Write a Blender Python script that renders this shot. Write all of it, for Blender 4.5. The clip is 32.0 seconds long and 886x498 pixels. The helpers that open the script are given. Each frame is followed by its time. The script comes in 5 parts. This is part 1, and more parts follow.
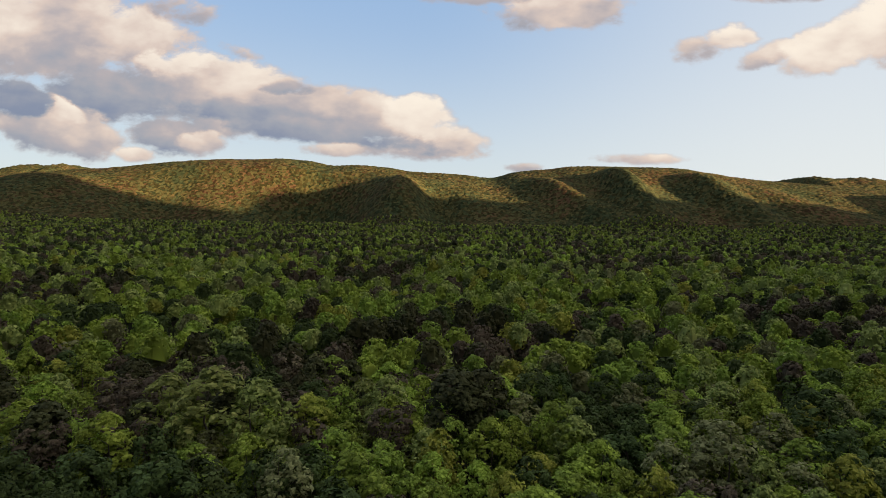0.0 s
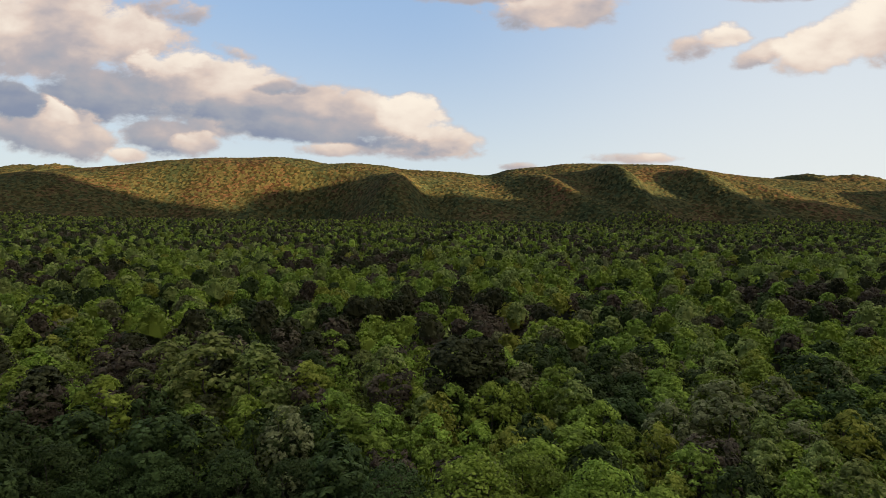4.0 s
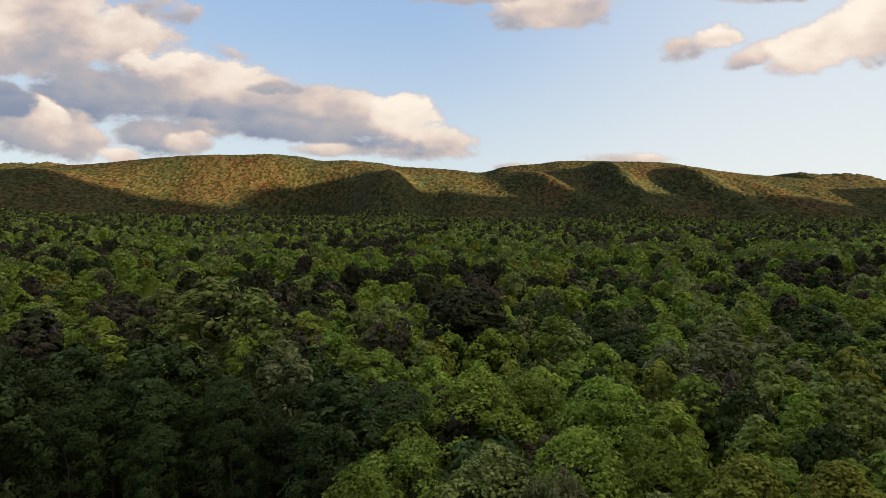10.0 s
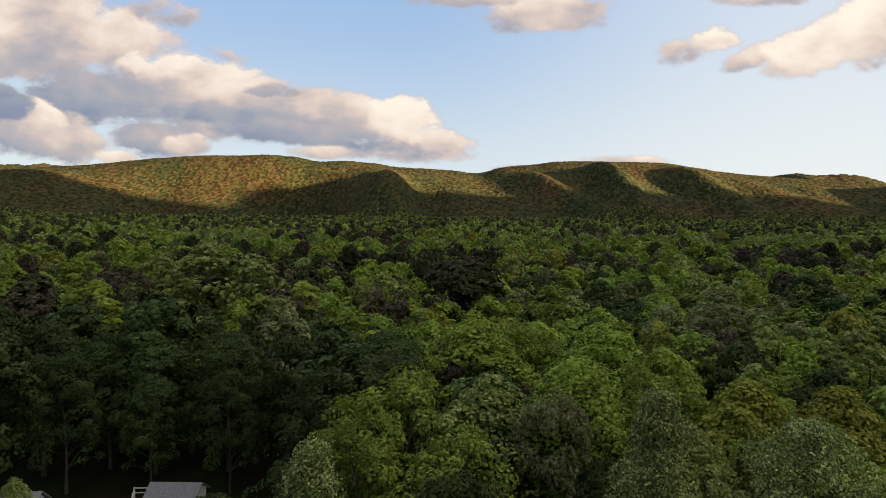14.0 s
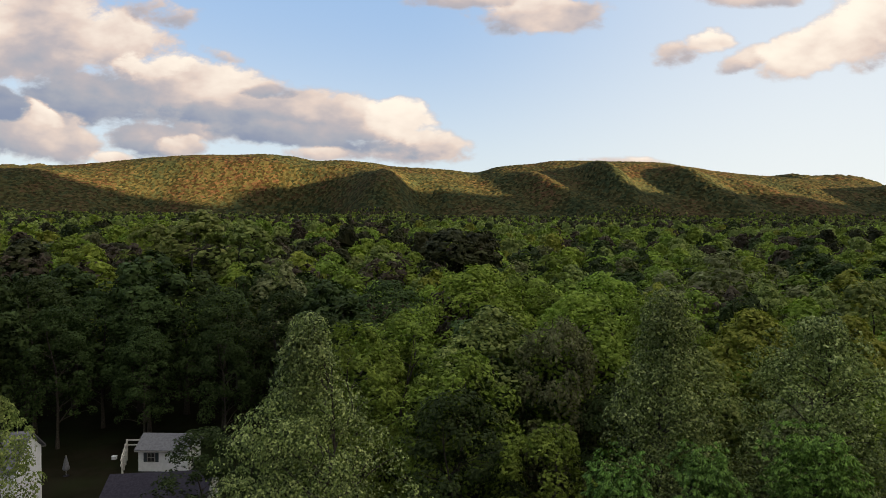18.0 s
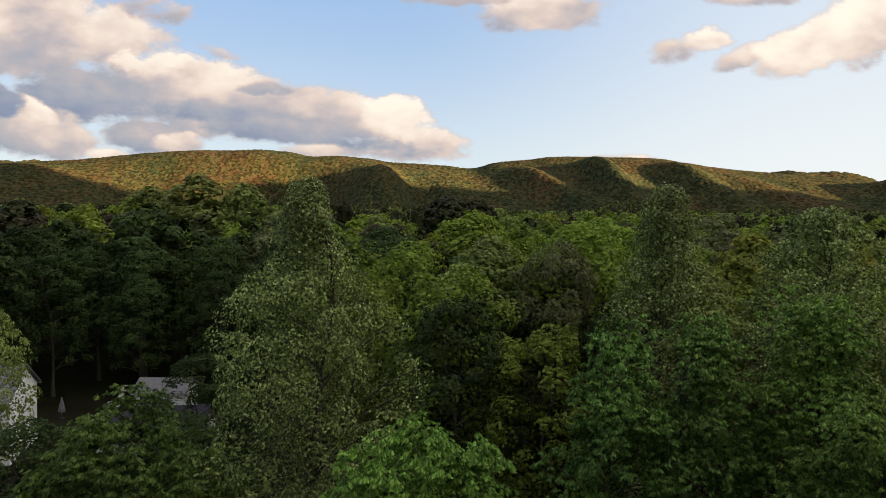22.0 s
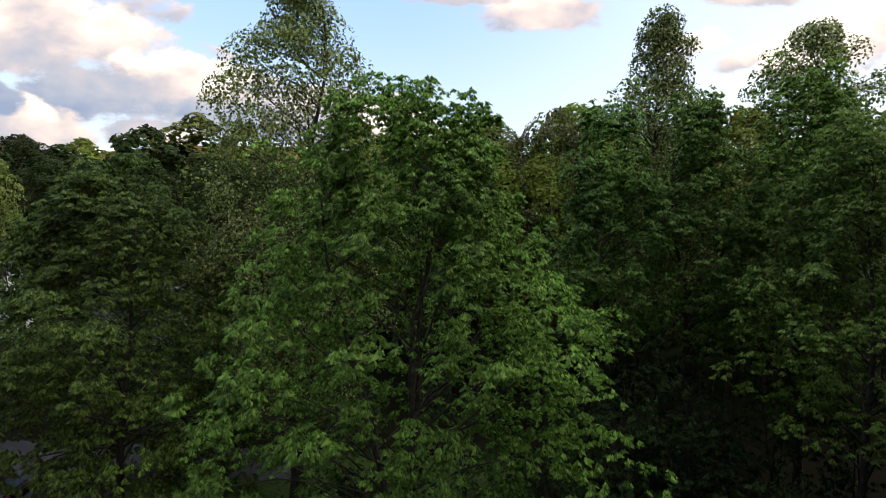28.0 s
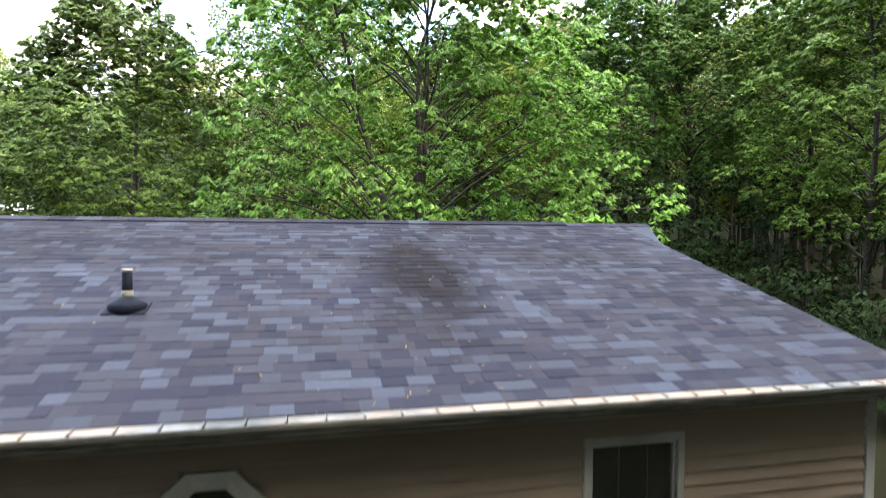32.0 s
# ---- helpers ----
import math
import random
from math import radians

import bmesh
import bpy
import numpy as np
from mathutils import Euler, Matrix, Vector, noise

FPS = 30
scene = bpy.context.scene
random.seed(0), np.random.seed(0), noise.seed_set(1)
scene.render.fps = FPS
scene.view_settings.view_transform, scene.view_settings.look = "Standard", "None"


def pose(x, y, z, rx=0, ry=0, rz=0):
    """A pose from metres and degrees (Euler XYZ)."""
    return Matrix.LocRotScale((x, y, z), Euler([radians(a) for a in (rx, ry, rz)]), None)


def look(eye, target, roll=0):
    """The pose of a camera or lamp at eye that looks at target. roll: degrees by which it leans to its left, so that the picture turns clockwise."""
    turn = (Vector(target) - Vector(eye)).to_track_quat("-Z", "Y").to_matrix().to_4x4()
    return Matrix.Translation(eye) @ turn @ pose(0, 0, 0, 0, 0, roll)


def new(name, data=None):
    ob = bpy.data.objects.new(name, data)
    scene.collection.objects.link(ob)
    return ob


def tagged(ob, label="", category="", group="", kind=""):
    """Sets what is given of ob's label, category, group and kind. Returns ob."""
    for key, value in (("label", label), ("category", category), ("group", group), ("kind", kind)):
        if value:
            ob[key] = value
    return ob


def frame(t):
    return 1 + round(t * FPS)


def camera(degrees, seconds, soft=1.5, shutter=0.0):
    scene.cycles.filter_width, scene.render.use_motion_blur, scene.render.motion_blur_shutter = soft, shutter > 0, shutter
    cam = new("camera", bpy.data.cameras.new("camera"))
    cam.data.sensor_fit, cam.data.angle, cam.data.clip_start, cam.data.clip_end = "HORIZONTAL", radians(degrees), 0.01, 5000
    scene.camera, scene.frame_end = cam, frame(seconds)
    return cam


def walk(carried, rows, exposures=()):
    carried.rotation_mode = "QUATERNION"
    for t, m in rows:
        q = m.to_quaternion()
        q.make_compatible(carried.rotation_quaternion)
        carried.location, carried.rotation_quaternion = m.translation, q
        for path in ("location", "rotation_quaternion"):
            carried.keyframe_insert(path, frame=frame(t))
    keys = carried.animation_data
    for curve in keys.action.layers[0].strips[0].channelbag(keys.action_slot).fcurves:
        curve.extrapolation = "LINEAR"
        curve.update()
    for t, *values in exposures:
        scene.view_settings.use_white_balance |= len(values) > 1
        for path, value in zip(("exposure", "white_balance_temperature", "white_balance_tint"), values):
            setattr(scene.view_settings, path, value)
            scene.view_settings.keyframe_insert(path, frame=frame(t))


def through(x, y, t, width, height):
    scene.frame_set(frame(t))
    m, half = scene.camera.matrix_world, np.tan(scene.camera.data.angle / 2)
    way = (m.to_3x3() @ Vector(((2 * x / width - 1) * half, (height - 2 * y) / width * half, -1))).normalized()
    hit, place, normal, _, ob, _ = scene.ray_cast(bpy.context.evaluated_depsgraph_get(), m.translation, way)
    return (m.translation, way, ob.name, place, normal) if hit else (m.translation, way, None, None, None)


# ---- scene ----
cam = camera(73.0, 32.0, 0.8, 0.45)
PATH = [
    (0.0, (1.097, -0.347, 48.639), (0.416, 19.627, 47.873), 0.95),
    (0.5, (1.021, -0.339, 47.958), (0.365, 19.636, 47.194), 0.89),
    (1.0, (0.945, -0.331, 47.276), (0.313, 19.645, 46.513), 0.83),
    (1.5, (0.870, -0.323, 46.593), (0.262, 19.653, 45.829), 0.78),
    (2.0, (0.795, -0.315, 45.906), (0.206, 19.662, 45.142), 0.75),
    (2.5, (0.722, -0.306, 45.220), (0.148, 19.671, 44.453), 0.72),
    (3.0, (0.652, -0.296, 44.534), (0.096, 19.682, 43.765), 0.70),
    (3.5, (0.584, -0.282, 43.850), (0.048, 19.696, 43.079), 0.69),
    (5.5, (0.362, -0.161, 41.131), (-0.094, 19.818, 40.350), 0.82),
    (6.0, (0.301, -0.135, 40.442), (-0.140, 19.845, 39.661), 0.82),
    (6.5, (0.237, -0.110, 39.751), (-0.185, 19.870, 38.968), 0.80),
    (7.0, (0.169, -0.087, 39.058), (-0.234, 19.893, 38.276), 0.78),
    (7.5, (0.099, -0.069, 38.365), (-0.290, 19.912, 37.583), 0.74),
    (8.0, (0.030, -0.057, 37.672), (-0.345, 19.924, 36.890), 0.70),
    (8.5, (-0.030, -0.054, 36.979), (-0.393, 19.927, 36.198), 0.68),
    (9.0, (-0.071, -0.060, 36.290), (-0.423, 19.922, 35.511), 0.66),
    (9.5, (-0.090, -0.071, 35.608), (-0.431, 19.911, 34.834), 0.67),
    (10.0, (-0.091, -0.089, 34.930), (-0.420, 19.894, 34.164), 0.68),
    (10.5, (-0.076, -0.114, 34.256), (-0.399, 19.870, 33.502), 0.69),
    (11.0, (-0.058, -0.142, 33.581), (-0.373, 19.841, 32.839), 0.69),
    (11.5, (-0.047, -0.173, 32.902), (-0.347, 19.811, 32.174), 0.68),
    (12.0, (-0.041, -0.204, 32.223), (-0.326, 19.781, 31.505), 0.66),
    (12.5, (-0.040, -0.228, 31.546), (-0.312, 19.757, 30.838), 0.65),
    (13.0, (-0.041, -0.244, 30.875), (-0.307, 19.742, 30.175), 0.63),
    (13.5, (-0.041, -0.246, 30.215), (-0.304, 19.740, 29.522), 0.63),
    (14.0, (-0.040, -0.234, 29.562), (-0.291, 19.753, 28.876), 0.62),
    (14.5, (-0.039, -0.206, 28.912), (-0.278, 19.781, 28.232), 0.61),
    (16.5, (-0.111, 0.370, 26.272), (-0.283, 20.359, 25.628), 0.61),
    (17.0, (-0.138, 0.432, 25.685), (-0.304, 20.421, 25.044), 0.61),
    (17.5, (-0.169, 0.484, 25.095), (-0.327, 20.473, 24.455), 0.61),
    (18.0, (-0.198, 0.528, 24.499), (-0.341, 20.517, 23.854), 0.61),
    (18.5, (-0.226, 0.566, 23.895), (-0.350, 20.555, 23.239), 0.60),
    (19.0, (-0.252, 0.607, 23.286), (-0.357, 20.596, 22.617), 0.58),
    (19.5, (-0.268, 0.641, 22.675), (-0.357, 20.629, 21.993), 0.57),
    (20.0, (-0.269, 0.660, 22.064), (-0.348, 20.648, 21.373), 0.57),
    (20.5, (-0.258, 0.665, 21.450), (-0.330, 20.653, 20.751), 0.57),
    (21.0, (-0.251, 0.657, 20.831), (-0.312, 20.644, 20.122), 0.58),
    (21.5, (-0.255, 0.629, 20.207), (-0.304, 20.616, 19.491), 0.60),
    (22.0, (-0.276, 0.588, 19.585), (-0.309, 20.575, 18.861), 0.63),
    (22.5, (-0.305, 0.537, 18.955), (-0.323, 20.524, 18.225), 0.68),
    (23.0, (-0.324, 0.486, 18.316), (-0.325, 20.473, 17.581), 0.75),
    (23.5, (-0.324, 0.437, 17.659), (-0.310, 20.423, 16.922), 0.83),
    (24.0, (-0.316, 0.396, 16.983), (-0.295, 20.382, 16.242), 0.91),
    (24.5, (-0.295, 0.361, 16.300), (-0.272, 20.347, 15.557), 0.99),
    (25.0, (-0.261, 0.333, 15.610), (-0.235, 20.319, 14.869), 1.04),
    (25.5, (-0.214, 0.311, 14.912), (-0.186, 20.297, 14.172), 1.08),
    (27.5, (0.114, 0.337, 11.881), (0.091, 20.323, 11.146), 0.98),
    (28.0, (0.109, 0.298, 11.066), (0.084, 20.284, 10.332), 0.88),
    (28.5, (0.125, 0.244, 10.255), (0.111, 20.230, 9.523), 0.79),
    (29.0, (0.105, 0.194, 9.463), (0.099, 20.180, 8.731), 0.72),
    (29.5, (0.072, 0.158, 8.689), (0.072, 20.144, 7.957), 0.67),
    (30.0, (0.057, 0.141, 7.947), (0.059, 20.128, 7.219), 0.65),
    (30.5, (0.080, 0.119, 7.187), (0.079, 20.106, 6.460), 0.65),
    (31.0, (0.081, 0.102, 6.415), (0.074, 20.089, 5.688), 0.63),
    (31.5, (0.055, 0.088, 5.653), (0.048, 20.075, 4.926), 0.58),
    (32.0, (-0.000, -0.000, 4.900), (-0.000, 19.987, 4.173), 0.53),
]
EXPOSURES = [(0.0, 0.75, 6500, 10), (25.0, 0.92, 6500, 10), (27.5, 1.2, 6400, 10), (28.0, 1.4, 6300, 10), (29.0, 1.95, 6000, 10), (30.0, 2.9, 5950, 10), (31.0, 3.5, 6000, 10), (32.0, 4.0, 6300, 10)]
walk(cam, [(t, look(e, g, r)) for t, e, g, r in PATH], EXPOSURES)

# ---- light ----
SUN_AZ, SUN_EL = 114.0, 8.5          # degrees clockwise from +y, degrees up
SUN_DIR = Vector((math.sin(radians(SUN_AZ)) * math.cos(radians(SUN_EL)), math.cos(radians(SUN_AZ)) * math.cos(radians(SUN_EL)), math.sin(radians(SUN_EL))))
sun_data = bpy.data.lights.new("sun", "SUN")
sun_data.energy, sun_data.angle, sun_data.color = 19.0, radians(0.6), (1.0, 0.67, 0.35)
sun = new("sun", sun_data)
sun.matrix_world = look(SUN_DIR * 900, (0, 0, 0))


class Nodes:
    """Short writing of node trees."""

    def __init__(self, tree):
        self.tree = tree

    def add(self, kind, **values):
        node = self.tree.nodes.new(kind)
        for key, value in values.items():
            if key == "operation":
                node.operation = value
            elif key == "blend":
                node.blend_type = value
            elif key == "clamp":
                node.use_clamp = value
        return node

    def put(self, socket, value):
        if hasattr(value, "is_output"):
            self.tree.links.new(value, socket)
        else:
            socket.default_value = value

    def math(self, operation, a, b=0.0, c=0.0):
        node = self.add("ShaderNodeMath", operation=operation)
        for k, value in enumerate((a, b, c)):
            self.put(node.inputs[k], value)
        return node.outputs[0]

    def mix(self, factor, a, b, blend="MIX"):
        node = self.add("ShaderNodeMixRGB", blend=blend)
        for k, value in enumerate((factor, a, b)):
            self.put(node.inputs[k], value if not isinstance(value, tuple) else (*value, 1.0))
        return node.outputs[0]

    def step(self, value, lo, hi, a=0.0, b=1.0):
        node = self.add("ShaderNodeMapRange")
        node.interpolation_type = "SMOOTHSTEP"
        for k, v in enumerate((value, lo, hi, a, b)):
            self.put(node.inputs[k], v)
        return node.outputs[0]

    def noise(self, vector, scale, detail=4.0, rough=0.55, distortion=0.0):
        node = self.add("ShaderNodeTexNoise")
        if vector is not None:
            self.put(node.inputs["Vector"], vector)
        for key, v in (("Scale", scale), ("Detail", detail), ("Roughness", rough), ("Distortion", distortion)):
            node.inputs[key].default_value = v
        return node.outputs["Fac"]


def cloud_group():
    """One bank of cloud: how dense it is and how sunlit, at a point given in its own half lengths."""
    tree = bpy.data.node_groups.new("cloud_bank", "ShaderNodeTree")
    tree.interface.new_socket("place", in_out="INPUT", socket_type="NodeSocketVector")
    for name in ("lumps", "billow", "weight", "bias"):
        tree.interface.new_socket(name, in_out="INPUT", socket_type="NodeSocketFloat")
    tree.interface.new_socket("cover", in_out="OUTPUT", socket_type="NodeSocketFloat")
    tree.interface.new_socket("sunlit", in_out="OUTPUT", socket_type="NodeSocketFloat")
    n = Nodes(tree)
    inp, out = n.add("NodeGroupInput"), n.add("NodeGroupOutput")
    place, lumps, billow, weight, bias = inp.outputs[:5]
    axes = n.add("ShaderNodeSeparateXYZ")
    n.put(axes.inputs[0], place)
    x, y = axes.outputs[0], axes.outputs[1]
    size = n.math("SQRT", n.math("ADD", n.math("MULTIPLY", x, x), n.math("MULTIPLY", y, y)))
    blob = n.math("MULTIPLY", n.step(size, 1.5, 0.3), weight)
    density = n.math("ADD", n.math("SUBTRACT", blob, 0.36), n.math("MULTIPLY", lumps, n.step(blob, 0.0, 0.35, 0.1, 1.0)))
    n.put(out.inputs[0], n.step(density, -0.12, 0.36))
    upper = n.math("ADD", n.math("MULTIPLY", y, 0.55), n.math("MULTIPLY", x, 0.12))
    n.put(out.inputs[1], n.step(n.math("ADD", n.math("ADD", upper, bias), billow), -1.5, 1.5))
    return tree


# banks from far to near: centre u, v, half length, half height, lean, weight, how sunlit
CLOUDS = [(-0.708, 0.317, 0.192, 0.093, 0.00, 1.10, 0.20), (-0.562, 0.310, 0.121, 0.048, -0.15, 0.95, 0.30), (-0.463, 0.352, 0.071, 0.029, -0.10, 0.6, 0.15), (-0.382, 0.287, 0.049, 0.013, -0.30, 0.55, 0.20),
          (-0.463, 0.250, 0.104, 0.040, -0.05, 1.00, 0.75), (-0.363, 0.238, 0.093, 0.033, -0.20, 1.00, 0.40), (-0.396, 0.197, 0.236, 0.055, -0.10, 1.05, -0.05), (-0.189, 0.181, 0.165, 0.048, -0.20, 1.00, 0.12),
          (-0.080, 0.183, 0.066, 0.035, 0.00, 1.00, 0.85), (-0.052, 0.143, 0.093, 0.033, -0.12, 0.95, 0.35), (-0.123, 0.133, 0.126, 0.024, -0.05, 0.90, 0.20), (-0.311, 0.169, 0.209, 0.029, -0.14, 0.90, -0.75),
          (-0.198, 0.148, 0.187, 0.024, -0.10, 0.85, -0.60), (-0.302, 0.226, 0.055, 0.013, 0.00, 0.7, -0.35), (-0.604, 0.212, 0.126, 0.057, -0.10, 1.00, -0.60), (-0.491, 0.147, 0.093, 0.037, 0.00, 0.95, -0.40),
          (-0.444, 0.133, 0.046, 0.022, 0.00, 0.85, 0.15), (-0.212, 0.125, 0.082, 0.013, 0.00, 0.75, 0.00), (-0.703, 0.155, 0.148, 0.046, -0.20, 1.00, -0.05), (-0.684, 0.189, 0.044, 0.018, -0.50, 0.90, 0.70),
          (-0.766, 0.205, 0.066, 0.036, -0.15, 1.05, -1.00), (-0.561, 0.114, 0.040, 0.015, 0.00, 0.90, 0.75), (0.146, 0.358, 0.115, 0.040, 0.00, 0.95, 0.30), (0.019, 0.377, 0.110, 0.015, 0.00, 0.80, 0.00),
          (0.379, 0.293, 0.048, 0.026, 0.10, 0.75, 0.30), (0.429, 0.312, 0.048, 0.024, 0.10, 0.95, 0.80), (0.495, 0.288, 0.068, 0.022, 0.25, 0.90, 0.20), (0.599, 0.301, 0.108, 0.041, 0.28, 1.00, 0.70),
          (0.684, 0.342, 0.082, 0.066, 0.50, 1.05, 0.80), (0.500, 0.386, 0.093, 0.018, 0.00, 0.80, 0.30), (0.283, 0.116, 0.082, 0.011, 0.00, 0.65, 0.40), (0.104, 0.099, 0.053, 0.009, 0.00, 0.60, 0.10)]


world = bpy.data.worlds.new("sky")
scene.world = world
world.use_nodes = True
w = Nodes(world.node_tree)
for node in list(world.node_tree.nodes):
    world.node_tree.nodes.remove(node)
sky = w.add("ShaderNodeTexSky")
sky.sky_type, sky.sun_disc = "NISHITA", False
sky.sun_elevation, sky.sun_rotation = radians(SUN_EL), radians(SUN_AZ)
sky.air_density, sky.dust_density, sky.ozone_density = 1.0, 1.2, 1.6
coord = w.add("ShaderNodeTexCoord")
split = w.add("ShaderNodeSeparateXYZ")
w.put(split.inputs[0], coord.outputs["Generated"])
ahead = w.math("MAXIMUM", w.math("ABSOLUTE", split.outputs[1]), 0.12)
plane = w.add("ShaderNodeCombineXYZ")
w.put(plane.inputs[0], w.math("DIVIDE", split.outputs[0], ahead))
w.put(plane.inputs[1], w.math("DIVIDE", split.outputs[2], ahead))
stretch = w.add("ShaderNodeMapping")
w.put(stretch.inputs["Vector"], plane.outputs[0])
stretch.inputs["Rotation"].default_value = (0, 0, 0.14)
stretch.inputs["Scale"].default_value = (1.0, 1.7, 1.0)
rough_lumps = w.math("SUBTRACT", w.noise(stretch.outputs[0], 7.0, 2.0, 0.5), 0.5)
fine_lumps = w.math("SUBTRACT", w.noise(stretch.outputs[0], 19.0, 9.0, 0.58, 0.1), 0.5)
lumps = w.math("ADD", w.math("MULTIPLY", rough_lumps, 0.9), w.math("MULTIPLY", fine_lumps, 1.5))
puff = w.noise(stretch.outputs[0], 10.0, 4.0, 0.5, 0.1)
billow = w.math("MULTIPLY", w.math("SUBTRACT", puff, 0.5), 2.6)
banks = cloud_group()
cover, sunlit = 0.0, 0.5
for u, v, long_, high, lean, weight, bias in CLOUDS:
    at = w.add("ShaderNodeMapping")
    at.vector_type = "TEXTURE"
    w.put(at.inputs["Vector"], plane.outputs[0])
    at.inputs["Location"].default_value = (u, v, 0)
    at.inputs["Rotation"].default_value = (0, 0, lean)
    at.inputs["Scale"].default_value = (long_, high, 1)
    bank = w.add("ShaderNodeGroup")
    bank.node_tree = banks
    for k, value in enumerate((at.outputs[0], lumps, billow, weight, bias)):
        w.put(bank.inputs[k], value)
    near = bank.outputs[0]
    sunlit = w.math("ADD", w.math("MULTIPLY", sunlit, w.math("SUBTRACT", 1.0, near)), w.math("MULTIPLY", bank.outputs[1], near))
    cover = w.math("MAXIMUM", cover, near)
cloud_ramp = w.add("ShaderNodeValToRGB")
w.put(cloud_ramp.inputs[0], sunlit)
cloud_ramp.color_ramp.elements[0].color = (0.22, 0.26, 0.37, 1)
cloud_ramp.color_ramp.elements[1].color = (1.04, 0.92, 0.77, 1)
for at, c in ((0.22, (0.36, 0.37, 0.42)), (0.45, (0.50, 0.44, 0.44)), (0.68, (0.76, 0.61, 0.52))):
    cloud_ramp.color_ramp.elements.new(at).color = (*c, 1)
cloud_colour = cloud_ramp.outputs[0]
height = w.math("MAXIMUM", split.outputs[2], 0.0)
tone = w.mix(w.step(height, 0.02, 0.38), (0.76, 0.84, 0.88), (0.37, 0.55, 0.83))
tone = w.mix(w.step(height, 0.35, 1.0), tone, (0.20, 0.36, 0.66))
clear = w.mix(0.15, tone, w.mix(1.0, sky.outputs[0], (0.155, 0.155, 0.155), "MULTIPLY"))
pale = w.mix(w.step(split.outputs[0], -0.1, 0.6, 0.0, 0.55), clear, (0.92, 0.93, 0.90))
# added out of view: brightness overhead to light the tops, a dimmed sky behind
overhead = w.step(split.outputs[2], 0.5, 0.97)
ruffle = w.step(w.noise(coord.outputs["Generated"], 3.0, 4.0), 0.25, 0.75, 0.75, 1.2)
pale = w.mix(overhead, pale, w.mix(1.0, (1.95, 1.98, 1.96), ruffle, "MULTIPLY"))
pale = w.mix(1.0, pale, w.step(split.outputs[1], -0.5, 0.2, 0.36, 1.0), "MULTIPLY")
# the bright sky over the place where the sun has gone behind the ridge
side = w.add("ShaderNodeVectorMath", operation="DOT_PRODUCT")
w.put(side.inputs[0], coord.outputs["Generated"])
side.inputs[1].default_value = (0.82, -0.30, 0.48)
pale = w.mix(w.step(side.outputs["Value"], 0.35, 1.0, 0.0, 0.85), pale, (1.9, 1.75, 1.45))
back = w.add("ShaderNodeBackground")
w.put(back.inputs["Color"], w.mix(w.math("MULTIPLY", w.math("MULTIPLY", cover, 0.93), w.step(split.outputs[1], -0.05, 0.2)), pale, cloud_colour))
back.inputs["Strength"].default_value = 0.575
w.put(w.add("ShaderNodeOutputWorld").inputs[0], back.outputs[0])

# ---- materials ----
def material(name, colour, second, scale=3.0, rough=0.8, bump=0.3, bump_scale=None, third=None, specular=0.3, metal=0.0):
    """A surface in two or three tones, mottled at two scales, with fine relief; position in metres."""
    mat = bpy.data.materials.new(name)
    mat.use_nodes = True
    n = Nodes(mat.node_tree)
    bsdf = mat.node_tree.nodes["Principled BSDF"]
    where = n.add("ShaderNodeTexCoord").outputs["Object"]
    a, b = n.noise(where, scale, 5.0, 0.6), n.noise(where, scale * 0.13, 3.0)
    tone = n.mix(n.step(a, 0.35, 0.65), colour, second)
    if third:
        tone = n.mix(n.step(b, 0.45, 0.65), tone, third)
    n.put(bsdf.inputs["Base Color"], tone)
    n.put(bsdf.inputs["Roughness"], n.step(b, 0.2, 0.8, rough - 0.08, rough + 0.08))
    bsdf.inputs["Specular IOR Level"].default_value = specular
    bsdf.inputs["Metallic"].default_value = metal
    if bump:
        relief = n.add("ShaderNodeBump")
        relief.inputs["Strength"].default_value = bump
        relief.inputs["Distance"].default_value = 0.02
        n.put(relief.inputs["Height"], n.noise(where, bump_scale or scale * 4, 5.0, 0.7))
        n.put(bsdf.inputs["Normal"], relief.outputs[0])
    return mat


